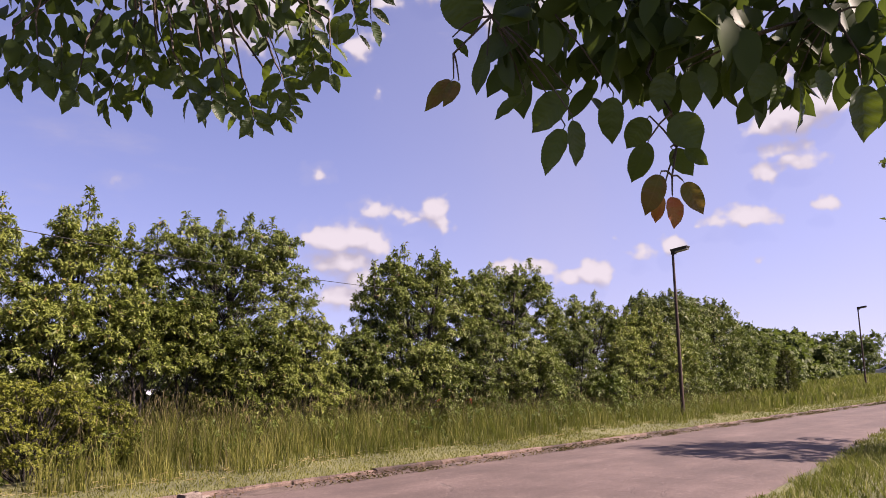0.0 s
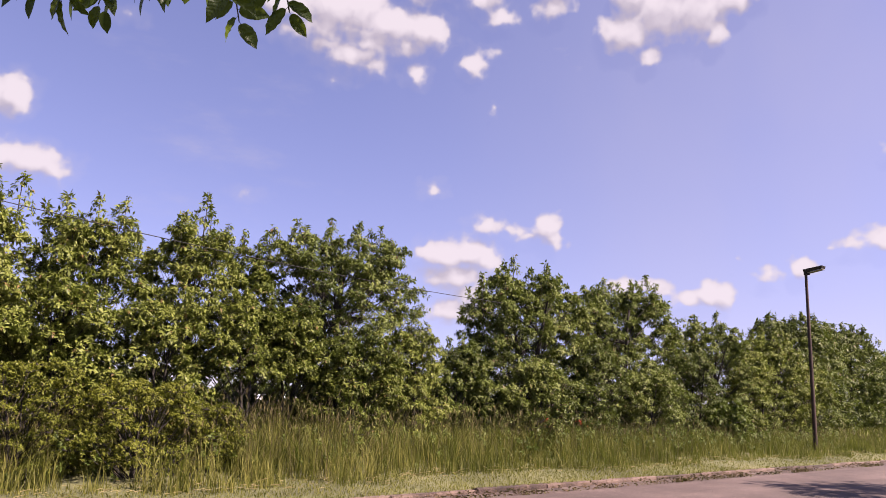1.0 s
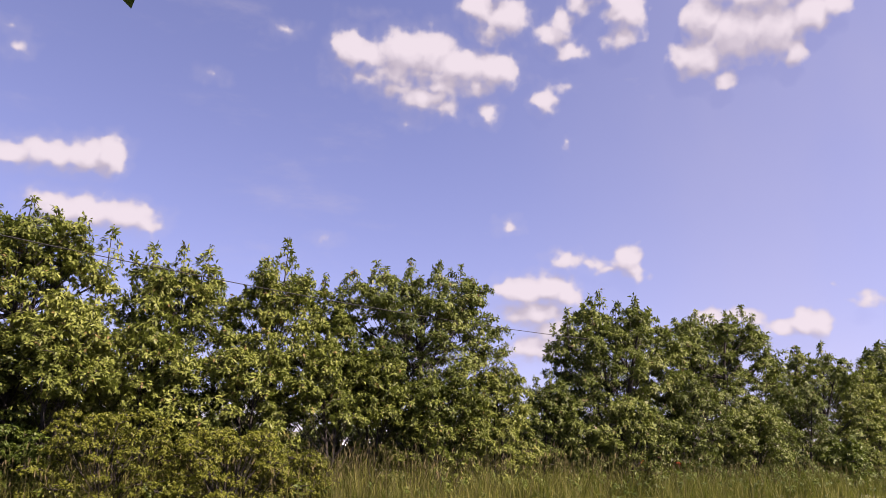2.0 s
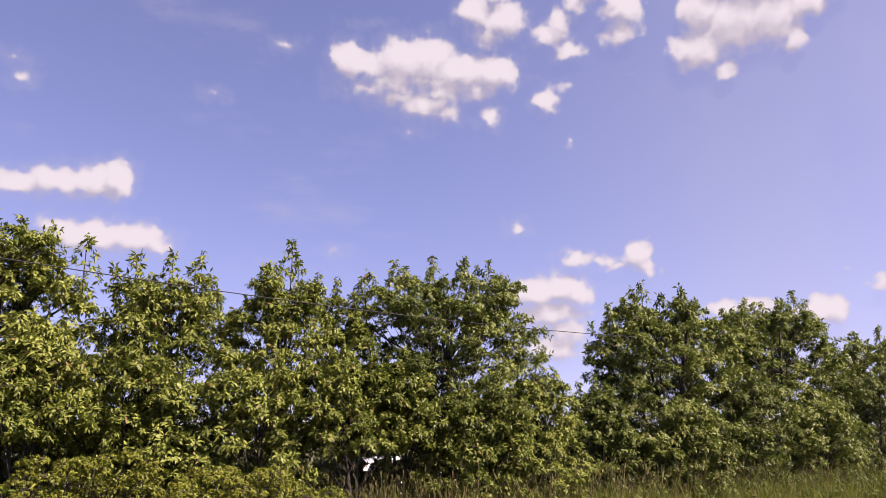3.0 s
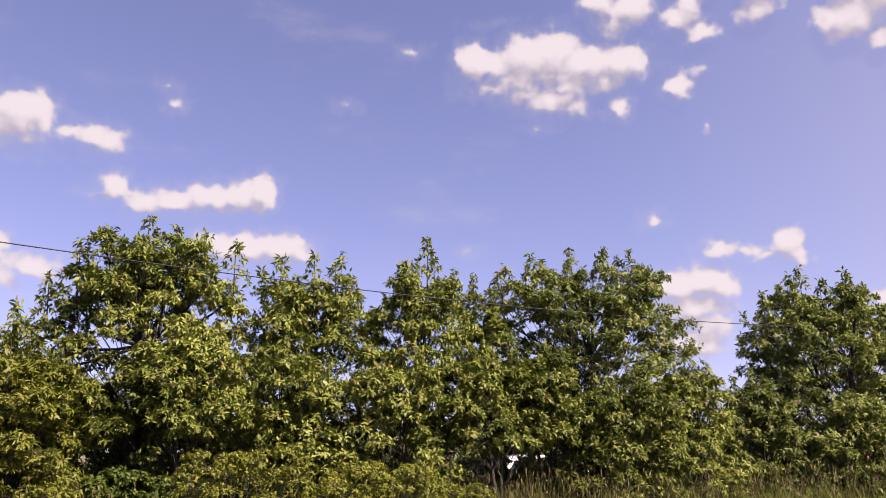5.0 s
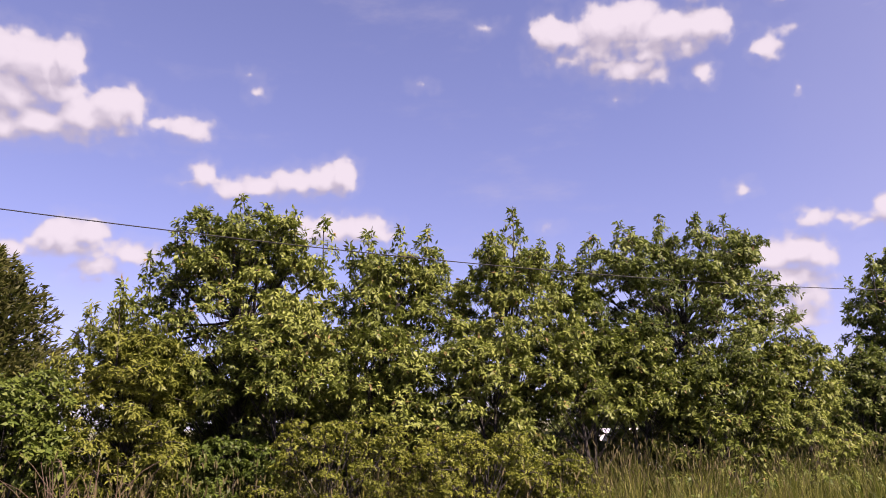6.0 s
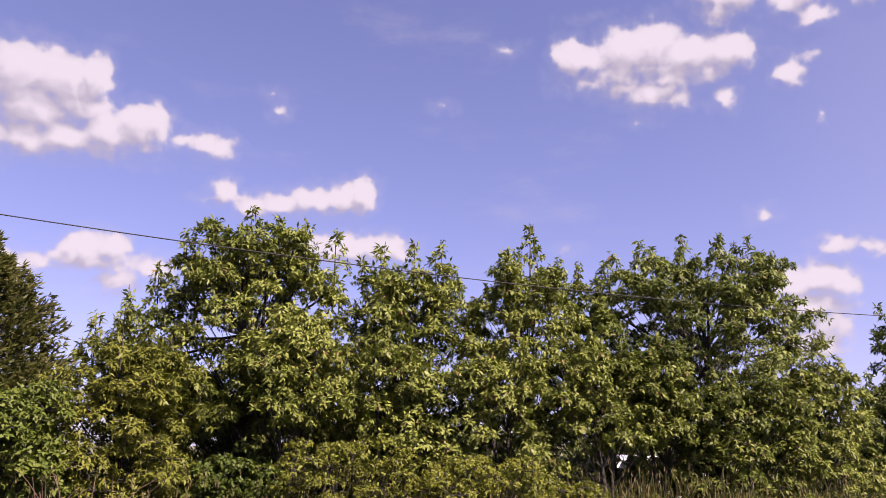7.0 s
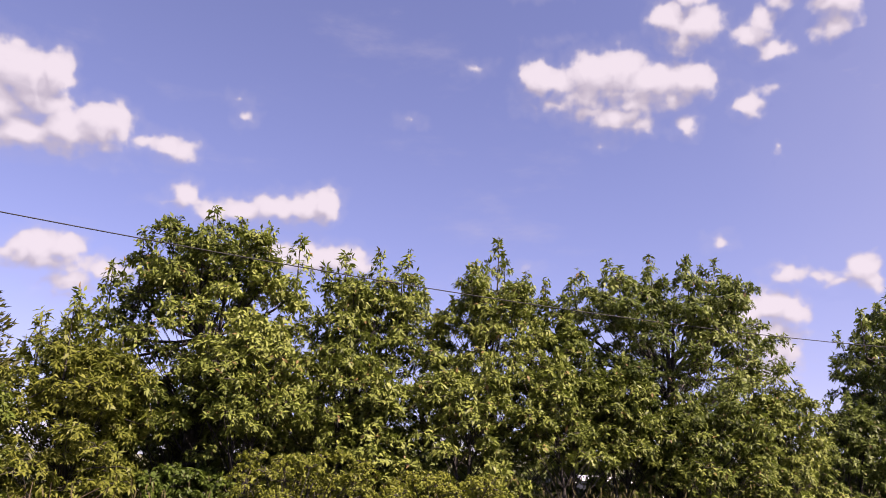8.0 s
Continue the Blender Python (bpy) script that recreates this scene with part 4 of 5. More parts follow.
def build_mown_grass():
    rng = np.random.default_rng(32)
    k = 32000
    x = np.concatenate([rng.uniform(0, 16, k // 2), rng.uniform(16, 60, k - k // 2)])
    y = 8.80 + rng.uniform(0, 1, k) ** 1.15 * 1.65
    h = rng.uniform(0.03, 0.085, k) * (1 + 0.6 * np.clip((y - 9.9) / 0.6, 0, 1))
    far = np.clip((x - 12) / 20, 0, 2)
    v, q, _, _ = blades(np.stack([x, y, ground_height(x, np.maximum(y, 8.92)) - 0.01], 1), h, rng.uniform(0.005, 0.011, k) * (1 + far), rng.uniform(0.3, 1.2, k), rng)
    tagged(new("mown_grass", fast_mesh("mown_grass", v, q, M_MOWN)), "short dry yellow-green mown grass along the kerb", "grass", kind="stuff")
    k = 600
    x = rng.uniform(1, 30, k)
    y = 9.75 + 0.2 * np.sin(x * 0.8) + rng.normal(0, 0.25, k)
    a = rng.normal(0.0, 0.8, k)
    axis = np.stack([np.cos(a), np.sin(a), rng.uniform(0.0, 0.35, k)], 1)
    ln = rng.uniform(0.05, 0.2, k)
    v, q = leaves(np.stack([x, y, ground_height(x, y) + rng.uniform(0.05, 0.1, k)], 1), axis, np.array([[0, -0.7, 0.7]]) + rng.normal(0, 0.2, (k, 3)), ln, np.full(k, 0.007), 0.1)
    tagged(new("cut_straw", fast_mesh("cut_straw", v, q, M_STRAW)), "pale dry cut straw lying along the mown edge", "straw", kind="stuff")


def build_verge_grass():
    rng = np.random.default_rng(33)
    k = 8000
    x = rng.uniform(8, 22, k)
    y = near_edge(x) + 0.06 - np.abs(rng.normal(0, 1, k)) * 0.9 + 0.12 * np.sin(x * 3)
    h = rng.uniform(0.03, 0.10, k) * (1 + 0.5 * np.sin(x * 1.7) ** 2)
    v, q, _, _ = blades(np.stack([x, y, ground_height(x, np.minimum(y, near_edge(x))) - 0.02], 1), h, rng.uniform(0.008, 0.016, k), rng.uniform(0.2, 0.9, k), rng)
    k = 2600
    x2 = rng.uniform(9, 16, k)
    y2 = near_edge(x2) - 0.12 - np.abs(rng.normal(0, 1, k)) * 0.5
    v2, q2, _, _ = blades(np.stack([x2, y2, ground_height(x2, np.minimum(y2, near_edge(x2))) - 0.02], 1), rng.uniform(0.10, 0.26, k) * (0.7 + 0.5 * np.sin(x2 * 2.3) ** 2), rng.uniform(0.006, 0.014, k), rng.uniform(0.2, 0.9, k), rng)
    tagged(new("verge_tufts", fast_mesh("verge_tufts", v2, q2, M_GRASS)), "taller green grass tufts on the near verge", "grass", kind="stuff")
    tagged(new("verge_grass", fast_mesh("verge_grass", v, q, M_MOWN)), "tufted yellow-green grass on the near road edge", "grass", kind="stuff")


def build_gutter_litter():
    rng = np.random.default_rng(34)
    k = 4600
    c = rng.uniform(0, 45, 110)
    x = c[rng.integers(0, 110, k)] + rng.normal(0, 0.22, k)
    joint = rng.uniform(0, 1, k) < 0.75
    y = np.where(joint, 8.40 + rng.normal(0, 0.04, k), 8.72 - np.abs(rng.normal(0, 0.07, k)))
    axis = rng.normal(0, 1, (k, 3)) * np.array([1, 1, 0.3])
    ln = rng.uniform(0.02, 0.07, k)
    v, q = leaves(np.stack([x, y, 0.035 + rng.uniform(0, 0.04, k)], 1), axis, np.tile([0, 0, 1.0], (k, 1)) + rng.normal(0, 0.4, (k, 3)), ln, ln * 0.5, 0.5)
    tagged(new("leaf_litter", fast_mesh("leaf_litter", v, q, M_DEBRIS)), "dark dead leaves and dirt lying in the gutter", "leaf litter", kind="stuff")
    k = 900
    x = c[rng.integers(0, 110, k)] + rng.normal(0, 0.16, k)
    y = 8.40 + rng.normal(0, 0.03, k)
    v, q, _, _ = blades(np.stack([x, y, np.full(k, 0.01)], 1), rng.uniform(0.02, 0.09, k), rng.uniform(0.006, 0.012, k), rng.uniform(0.3, 1.0, k), rng)
    tagged(new("gutter_weeds", fast_mesh("gutter_weeds", v, q, M_MOWN)), "small weeds growing in the gutter joint", "weeds", kind="stuff")


build_tall_grass()
build_mown_grass()
build_verge_grass()
build_gutter_litter()


def build_dead_brush():
    rng = np.random.default_rng(61)
    brush = thing("dead_brush", (0.15, 10.65, 0.15), "bare brown dead stems tangled in the grass", "dead brush")
    for i in range(26):
        a = rng.uniform(0, 6.28)
        foot = np.array([rng.normal(0, 0.22), rng.normal(0, 0.15), -0.03])
        tip = foot + np.array([math.cos(a) * rng.uniform(0.2, 0.75), math.sin(a) * 0.35, rng.uniform(0.6, 1.25)])
        tb = Tubes(5)
        tb.add(arc(foot, tip, rng.uniform(-0.1, 0.38), 6), np.linspace(0.007, 0.003, 6))
        tb.add(arc(foot + (tip - foot) * 0.6, tip + rng.normal(0, 0.2, 3), 0.05, 4), np.linspace(0.005, 0.002, 4))
        child("stem", tb.mesh("stem", M_DEAD), brush)


build_dead_brush()


# ---- street lamps ----
def build_street_lamp(at):
    lamp = thing("street_lamp", at, "rusty brown steel street lamp with a flat dark head", "street lamp", "street lamps along the road")
    t = Tubes(16)
    t.add([(0, 0, 0.0), (0, 0, 0.05), (0, 0, 1.2), (0, 0, 3.0), (0, 0, 5.28)], [0.066, 0.063, 0.058, 0.050, 0.040])
    child("pole", t.mesh("pole", M_POLE), lamp)
    part("base_plate", bevel_box(0.24, 0.24, 0.05, 0.01, (0, 0, 0.015)), M_POLE, lamp)
    for sx in (-1, 1):
        for sy in (-1, 1):
            bm = bmesh.new()
            bmesh.ops.create_cone(bm, cap_ends=True, segments=6, radius1=0.016, radius2=0.016, depth=0.05)
            bmesh.ops.translate(bm, vec=(sx * 0.095, sy * 0.095, 0.06), verts=bm.verts)
            part("bolt", bm, M_POLE, lamp)
    part("neck", bevel_box(0.10, 0.16, 0.10, 0.015, (0, -0.03, 5.30)), M_HEAD, lamp)
    head = bevel_box(0.28, 0.58, 0.12, 0.02)
    for v in head.verts:
        if v.co.z < 0:
            v.co.x *= 0.86
            v.co.y = v.co.y * 0.94 + 0.012
        v.co.z *= 1.0 - 0.35 * (0.33 - v.co.y) / 0.66
    bmesh.ops.rotate(head, cent=(0, 0, 0), matrix=Matrix.Rotation(radians(-9), 3, "X"), verts=head.verts)
    bmesh.ops.translate(head, vec=(0, -0.26, 5.40), verts=head.verts)
    hd = part("lamp_head", head, M_HEAD, lamp, "flat dark bronze lamp head tilted up")
    lens = bevel_box(0.22, 0.44, 0.02, 0.006)
    bmesh.ops.rotate(lens, cent=(0, 0, 0), matrix=Matrix.Rotation(radians(-9), 3, "X"), verts=lens.verts)
    bmesh.ops.translate(lens, vec=(0, -0.30, 5.346), verts=lens.verts)
    part("lens", lens, M_LENS, hd, "dull clear lamp lens")
    return lamp


lamp = build_street_lamp((23.48, 10.58, 0.14))
copy_thing(lamp, pose(56.4, 12.2, 0.5, 0, 0, 0))


# ---- overhead cable on wooden poles ----
def build_cable():
    x = np.linspace(-11.0, 33.4, 60)
    near = np.minimum(x, 13.0)
    pts = np.stack([x, 11.3 + 0.1 * x, 3.787 - 0.0721 * near + 0.00378 * near * near + 0.026 * (x - near)], 1)
    a, b = pts[0], pts[-1]
    tb = Tubes(6)
    tb.add(pts, np.full(60, 0.0065))
    tagged(new("overhead_cable", tb.mesh("overhead_cable", M_WIRE)), "thin black overhead cable sagging past the treetops", "cable")
    for p in (a, b):
        pole = thing("utility_pole", (p[0], p[1] + 0.11, ground_height(p[0], p[1]) - 0.05), "weathered wooden utility pole carrying a cable", "utility pole", "utility poles")
        tb = Tubes(12)
        h = p[2] + 0.08
        tb.add([(0, 0, 0), (0, 0, h * 0.5), (0, 0, h)], [0.12, 0.105, 0.09])
        child("shaft", tb.mesh("shaft", M_WOOD), pole)
        part("bracket", bevel_box(0.06, 0.1, 0.12, 0.01, (0, -0.07, p[2] - pole.location.z)), M_HEAD, pole)


build_cable()


# ---- parked cars, seen through the trees ----
def build_car(at, turn, paint, label):
    car = thing("parked_car", at, label, "car", "parked cars")
    car.rotation_euler = (0, 0, radians(turn))
    bm = bmesh.new()
    prof = [(-2.15, 0.28), (-2.2, 0.62), (-2.1, 0.88), (-1.25, 0.95), (-0.75, 1.36), (0.2, 1.44), (0.95, 1.38), (1.75, 0.98), (2.1, 0.92), (2.18, 0.6), (2.12, 0.28)]
    rows = []
    for y, k in ((-0.86, 0.93), (-0.80, 1.0), (0.80, 1.0), (0.86, 0.93)):
        row = []
        for x, z in prof:
            inset = 0.16 * max(0, (z - 0.95) / 0.5)
            row.append(bm.verts.new((x * (0.985 if k < 1 else 1), y * (1 - inset), 0.28 + (z - 0.28) * k)))
        rows.append(row)
    for r0, r1 in zip(rows, rows[1:]):
        for i in range(len(prof)):
            j = (i + 1) % len(prof)
            bm.faces.new((r0[i], r0[j], r1[j], r1[i]))
    bm.faces.new(rows[0][::-1])
    bm.faces.new(rows[-1])
    bmesh.ops.recalc_face_normals(bm, faces=bm.faces[:])
    bmesh.ops.bevel(bm, geom=bm.edges[:], offset=0.02, segments=1, affect="EDGES")
    body = part("body", bm, paint, car)
    for s in (-1, 1):
        for x0, x1, w in ((-1.05, -0.05, 0.3), (0.05, 1.3, 0.3)):
            bm = bmesh.new()
            lo, hi = 0.98, 1.32
            sl = 0.33 if x0 < -0.5 else 0.0
            sr = 0.38 if x1 > 0.5 else 0.0
            f = [bm.verts.new((x, s * (0.867 if z == lo else 0.755), z)) for x, z in ((x0, lo), (x1, lo), (x1 - sr, hi), (x0 + sl, hi))]
            bm.faces.new(f)
            bmesh.ops.solidify(bm, geom=bm.faces[:], thickness=0.012)
            part("window", bm, M_GLASS, body)
    for x0, z0, x1, z1 in ((-1.24, 0.97, -0.78, 1.35), (1.72, 1.01, 1.0, 1.37)):
        bm = bmesh.new()
        d = 0.012 if x0 > 0 else -0.012
        f = [bm.verts.new((x + d, y, z + 0.012)) for x, y, z in ((x0, -0.72, z0), (x0, 0.72, z0), (x1, 0.62, z1), (x1, -0.62, z1))]
        bm.faces.new(f)
        bmesh.ops.solidify(bm, geom=bm.faces[:], thickness=0.01)
        part("windscreen", bm, M_GLASS, body)
    for x, m, nm in ((-2.17, M_HEADLIGHT, "headlight"), (2.15, M_TAILLIGHT, "tail_light")):
        for s in (-1, 1):
            part(nm, bevel_box(0.07, 0.34, 0.14, 0.02, (x, s * 0.6, 0.72)), m, body)
    for x in (-1.35, 1.35):
        for s in (-1, 1):
            bm = bmesh.new()
            bmesh.ops.create_cone(bm, cap_ends=True, segments=28, radius1=0.32, radius2=0.32, depth=0.2)
            bmesh.ops.bevel(bm, geom=[e for e in bm.edges if e.calc_face_angle(0) > 1], offset=0.03, segments=2, affect="EDGES")
            bmesh.ops.rotate(bm, cent=(0, 0, 0), matrix=Matrix.Rotation(radians(90), 3, "X"), verts=bm.verts)
            bmesh.ops.translate(bm, vec=(x, s * 0.79, 0.32), verts=bm.verts)
            tyre = part("tyre", bm, M_TYRE, car)
            bm = bmesh.new()
            bmesh.ops.create_cone(bm, cap_ends=True, segments=20, radius1=0.2, radius2=0.2, depth=0.03)
            bmesh.ops.rotate(bm, cent=(0, 0, 0), matrix=Matrix.Rotation(radians(90), 3, "X"), verts=bm.verts)
            bmesh.ops.translate(bm, vec=(x, s * 0.888, 0.32), verts=bm.verts)
            part("rim", bm, M_RIM, tyre)
    return car


for x, y, turn, paint, label in ((11.7, 22.0, 8, M_WHITE_PAINT, "white parked car half hidden behind the trees"),
                                 (26.0, 22.6, 6, M_RED_PAINT, "red parked car glimpsed behind the tree trunks"), (98.0, 17.5, 80, M_GREY_PAINT, "silver car parked far along the road")):
    build_car((x, y, float(ground_height(x, y))), turn, paint, label)


# ---- the tree over the camera ----
def near_leaf_material(name, top, vein, through_light, second=None):
    m, n = material(name)
    pos = n.add("ShaderNodeTexCoord").outputs["Object"]
    rnd = n.add("ShaderNodeObjectInfo").outputs["Random"]
    s = n.add("ShaderNodeSeparateXYZ", {0: pos})
    # side veins run outwards and forwards from the midrib
    ax = n.math("ABSOLUTE", s.outputs[0])
    wave = n.math("SINE", n.math("MULTIPLY", n.math("SUBTRACT", s.outputs[1], n.math("MULTIPLY", ax, 0.75)), 62.0))
    veins = n.math("MAXIMUM", n.smooth(wave, 0.90, 0.995), n.math("SUBTRACT", 1.0, n.smooth(ax, 0.008, 0.022)))
    col = n.mix(n.math("MULTIPLY", rnd, 0.6), top, [c * 1.7 for c in top])
    col = n.mix(n.math("MULTIPLY", n.smooth(n.noise(pos, 5.0, 5.0), 0.55, 0.8), 0.5), col, [top[0] * 1.6, top[1] * 1.1, top[2]])
    if second:
        # young leaves are flushed unevenly
        col = n.mix(n.smooth(n.noise(n.vec("ADD", pos, n.vec("MULTIPLY", rnd, (9.0, 9.0, 9.0))), 2.2, 3.0), 0.42, 0.62), col, second)
    col = n.mix(n.math("MULTIPLY", veins, 0.20), col, vein)
    bmp = n.add("ShaderNodeBump", {"Strength": 0.12, "Distance": 0.02, "Height": n.math("MULTIPLY", wave, -1.0)})
    p = n.add("ShaderNodeBsdfPrincipled", {"Base Color": col, "Roughness": 0.52, "Specular IOR Level": 0.35, "Normal": bmp.outputs[0]})
    glow = (0.30, 0.42, 0.03) if top[1] > top[0] else (0.34, 0.20, 0.03)
    tr = n.add("ShaderNodeBsdfTranslucent", {"Color": n.mix(0.6, col, glow)})
    sh = n.add("ShaderNodeMixShader", {0: through_light, 1: p.outputs[0], 2: tr.outputs[0]})
    finish(n, sh.outputs[0])
    return m


# near green leaf colours are darkened to carry the shade under the crown
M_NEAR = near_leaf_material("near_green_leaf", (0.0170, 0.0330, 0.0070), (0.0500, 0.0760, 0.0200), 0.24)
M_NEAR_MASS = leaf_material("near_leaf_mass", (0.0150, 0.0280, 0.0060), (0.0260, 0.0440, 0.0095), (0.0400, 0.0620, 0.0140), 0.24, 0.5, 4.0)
M_NEAR_RED = near_leaf_material("near_reddish_leaf", (0.23, 0.045, 0.02), (0.36, 0.16, 0.07), 0.5, (0.26, 0.10, 0.03))
M_NEAR_BROWN = near_leaf_material("near_bronze_leaf", (0.0620, 0.0440, 0.0130), (0.1600, 0.1250, 0.0450), 0.35, (0.055, 0.075, 0.012))


def leaf_outline(k):
    """Half widths along a broad oval leaf with a drawn-out tip."""
    t = np.linspace(0, 1, k)
    w = 0.275 * np.sin(np.pi * t ** 0.85) ** 0.62 * (1 - 0.12 * t)
    w = np.where(t > 0.76, w * np.clip((1 - t) / 0.24, 0, 1) ** 0.55, w)
    w[0], w[-1] = 0.012, 0.0
    return t, w


def leaf_mesh(name, mat, curl, twist, k=31):
    """One finely toothed oval leaf a unit long along +y, with a crease, a droop and a short stalk."""
    t, w = leaf_outline(k)
    saw = np.where(np.arange(k) % 2 == 1, 1.012, 0.985)
    z = -curl * t ** 2
    rows = []
    for s in (-1.0, -0.55, 0.0, 0.55, 1.0):
        x = s * w * (saw if abs(s) == 1 else 1.0)
        lift = 0.34 * np.abs(x) + 0.014 * np.sin(t * 26) * abs(s) + twist * x * t
        rows.append(np.stack([x, t + 0.10, z + lift], 1))
    v = np.concatenate(rows)
    i, j = np.meshgrid(np.arange(4), np.arange(k - 1), indexing="ij")
    q = np.stack([i * k + j, (i + 1) * k + j, (i + 1) * k + j + 1, i * k + j + 1], -1).reshape(-1, 4)
    tb = Tubes(4)
    tb.add([(0, 0, 0), (0, 0.06, -0.005), (0, 0.12, 0)], [0.012, 0.010, 0.008])
    return fast_mesh(name, np.concatenate([v, tb.v[0]]), np.concatenate([q, tb.q[0] + len(v)]), mat, True)


def leaf_crowd(at, axis, up, length):
    """Many such leaves in one mesh, simpler: three rows of nine."""
    k = 9
    t, w = leaf_outline(k)
    axis = unit(axis)
    side = unit(np.cross(axis, up))
    nor = np.cross(side, axis)
    x = np.concatenate([-w, 0 * w, w])
    y = np.concatenate([t, t, t]) + 0.08
    z = -0.15 * np.concatenate([t, t, t]) ** 2 + 0.3 * np.abs(x)
    v = at[:, None] + length[:, None, None] * (side[:, None] * x[None, :, None] + axis[:, None] * y[None, :, None] + nor[:, None] * z[None, :, None])
    i, j = np.meshgrid(np.arange(2), np.arange(k - 1), indexing="ij")
    q = np.stack([i * k + j, (i + 1) * k + j, (i + 1) * k + j + 1, i * k + j + 1], -1).reshape(-1, 4)
    return v.reshape(-1, 3), (np.arange(len(at))[:, None, None] * 3 * k + q[None]).reshape(-1, 4)


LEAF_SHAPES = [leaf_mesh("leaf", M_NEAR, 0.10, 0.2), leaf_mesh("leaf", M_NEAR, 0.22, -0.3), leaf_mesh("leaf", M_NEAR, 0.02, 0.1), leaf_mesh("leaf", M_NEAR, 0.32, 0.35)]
LEAF_BRONZE = leaf_mesh("leaf", M_NEAR_BROWN, 0.3, 0.4)
LEAF_RED = leaf_mesh("leaf", M_NEAR_RED, 0.25, 0.3)

# leaves that hang clear of the spray: foot, tip, breadth, and 0 green, 1 bronze, 2 red
LEAVES_SHOOT = [(0.876, 0.679, 1.552, 0.87, 0.674, 1.524, 0.016, 2), (0.889, 0.675, 1.566, 0.893, 0.661, 1.537, 0.017, 1), (0.858, 0.679, 1.568, 0.85, 0.691, 1.534, 0.019, 1),
                (0.909, 0.702, 1.564, 0.912, 0.713, 1.538, 0.012, 2), (0.9, 0.688, 1.6, 0.907, 0.673, 1.573, 0.018, 0), (0.894, 0.675, 1.596, 0.902, 0.657, 1.579, 0.013, 0),
                (0.864, 0.67, 1.617, 0.872, 0.651, 1.584, 0.029, 0), (0.857, 0.687, 1.597, 0.859, 0.706, 1.563, 0.02, 0), (0.888, 0.7, 1.628, 0.883, 0.721, 1.602, 0.023, 0)]
LEAVES_WEST = [(0.839, 0.755, 1.62, 0.824, 0.769, 1.578, 0.022, 0), (0.818, 0.735, 1.618, 0.826, 0.738, 1.576, 0.019, 0), (0.836, 0.745, 1.647, 0.82, 0.781, 1.62, 0.029, 0),
               (0.818, 0.78, 1.648, 0.792, 0.796, 1.625, 0.013, 0), (0.853, 0.715, 1.643, 0.858, 0.724, 1.601, 0.024, 0), (0.758, 0.812, 1.654, 0.738, 0.826, 1.627, 0.014, 1),
               (0.76, 0.808, 1.652, 0.745, 0.811, 1.629, 0.012, 1), (0.765, 0.818, 1.752, 0.788, 0.814, 1.704, 0.038, 0), (0.776, 0.79, 1.674, 0.767, 0.797, 1.641, 0.016, 0),
               (0.77, 0.823, 1.699, 0.781, 0.814, 1.681, 0.011, 0), (0.813, 0.772, 1.7, 0.786, 0.816, 1.686, 0.025, 0)]
LEAVES_EAST = [(0.931, 0.61, 1.667, 0.922, 0.624, 1.63, 0.022, 0), (0.955, 0.596, 1.655, 0.962, 0.594, 1.608, 0.023, 0), (0.938, 0.575, 1.652, 0.937, 0.572, 1.623, 0.015, 0),
               (0.958, 0.61, 1.663, 0.944, 0.613, 1.628, 0.013, 0), (0.954, 0.549, 1.639, 0.965, 0.552, 1.589, 0.029, 0), (0.983, 0.537, 1.642, 0.982, 0.545, 1.605, 0.017, 0),
               (0.892, 0.652, 1.667, 0.895, 0.649, 1.629, 0.018, 0), (0.937, 0.644, 1.685, 0.93, 0.647, 1.646, 0.015, 0), (0.985, 0.531, 1.703, 0.958, 0.558, 1.659, 0.029, 0),
               (0.893, 0.666, 1.664, 0.895, 0.662, 1.626, 0.019, 0), (0.867, 0.673, 1.657, 0.87, 0.684, 1.622, 0.022, 0)]
# outer twigs of the farther spray: start and end
TWIGS_LOW = [(0.692, 1.685, 1.975, 0.703, 1.726, 1.897), (0.711, 1.652, 1.983, 0.717, 1.632, 1.890), (0.749, 1.645, 1.967, 0.754, 1.642, 1.895), (0.780, 1.620, 1.962, 0.758, 1.589, 1.852),
             (0.861, 1.650, 1.958, 0.849, 1.688, 1.892), (0.926, 1.724, 2.013, 0.896, 1.702, 1.907), (0.880, 1.578, 1.965, 0.878, 1.618, 1.896), (0.850, 1.641, 2.052, 0.843, 1.590, 1.948),
             (0.824, 1.544, 1.986, 0.850, 1.552, 1.929), (0.888, 1.594, 2.009, 0.923, 1.605, 1.943), (0.914, 1.608, 2.056, 0.950, 1.622, 1.991), (0.844, 1.453, 1.909, 0.881, 1.456, 1.838),
             (0.911, 1.485, 1.929, 0.901, 1.429, 1.836)]
TWIGS_HIGH = [(0.904, 1.434, 1.937, 0.922, 1.426, 1.852), (1.014, 1.570, 1.958, 1.034, 1.558, 1.878), (0.953, 1.430, 1.895, 0.948, 1.382, 1.807), (1.039, 1.477, 1.938, 1.064, 1.477, 1.871),
              (1.007, 1.418, 1.936, 1.007, 1.367, 1.846), (0.960, 1.387, 1.977, 0.982, 1.356, 1.881), (1.081, 1.496, 2.078, 1.093, 1.468, 1.966), (1.061, 1.397, 2.012, 1.090, 1.416, 1.940),
              (1.058, 1.339, 2.006, 1.039, 1.308, 1.894), (1.026, 1.362, 2.056, 1.028, 1.343, 1.956), (1.133, 1.377, 2.117, 1.136, 1.352, 2.012), (1.051, 1.232, 2.061, 1.078, 1.257, 1.985),
              (1.110, 1.349, 2.167, 1.137, 1.377, 2.092)]


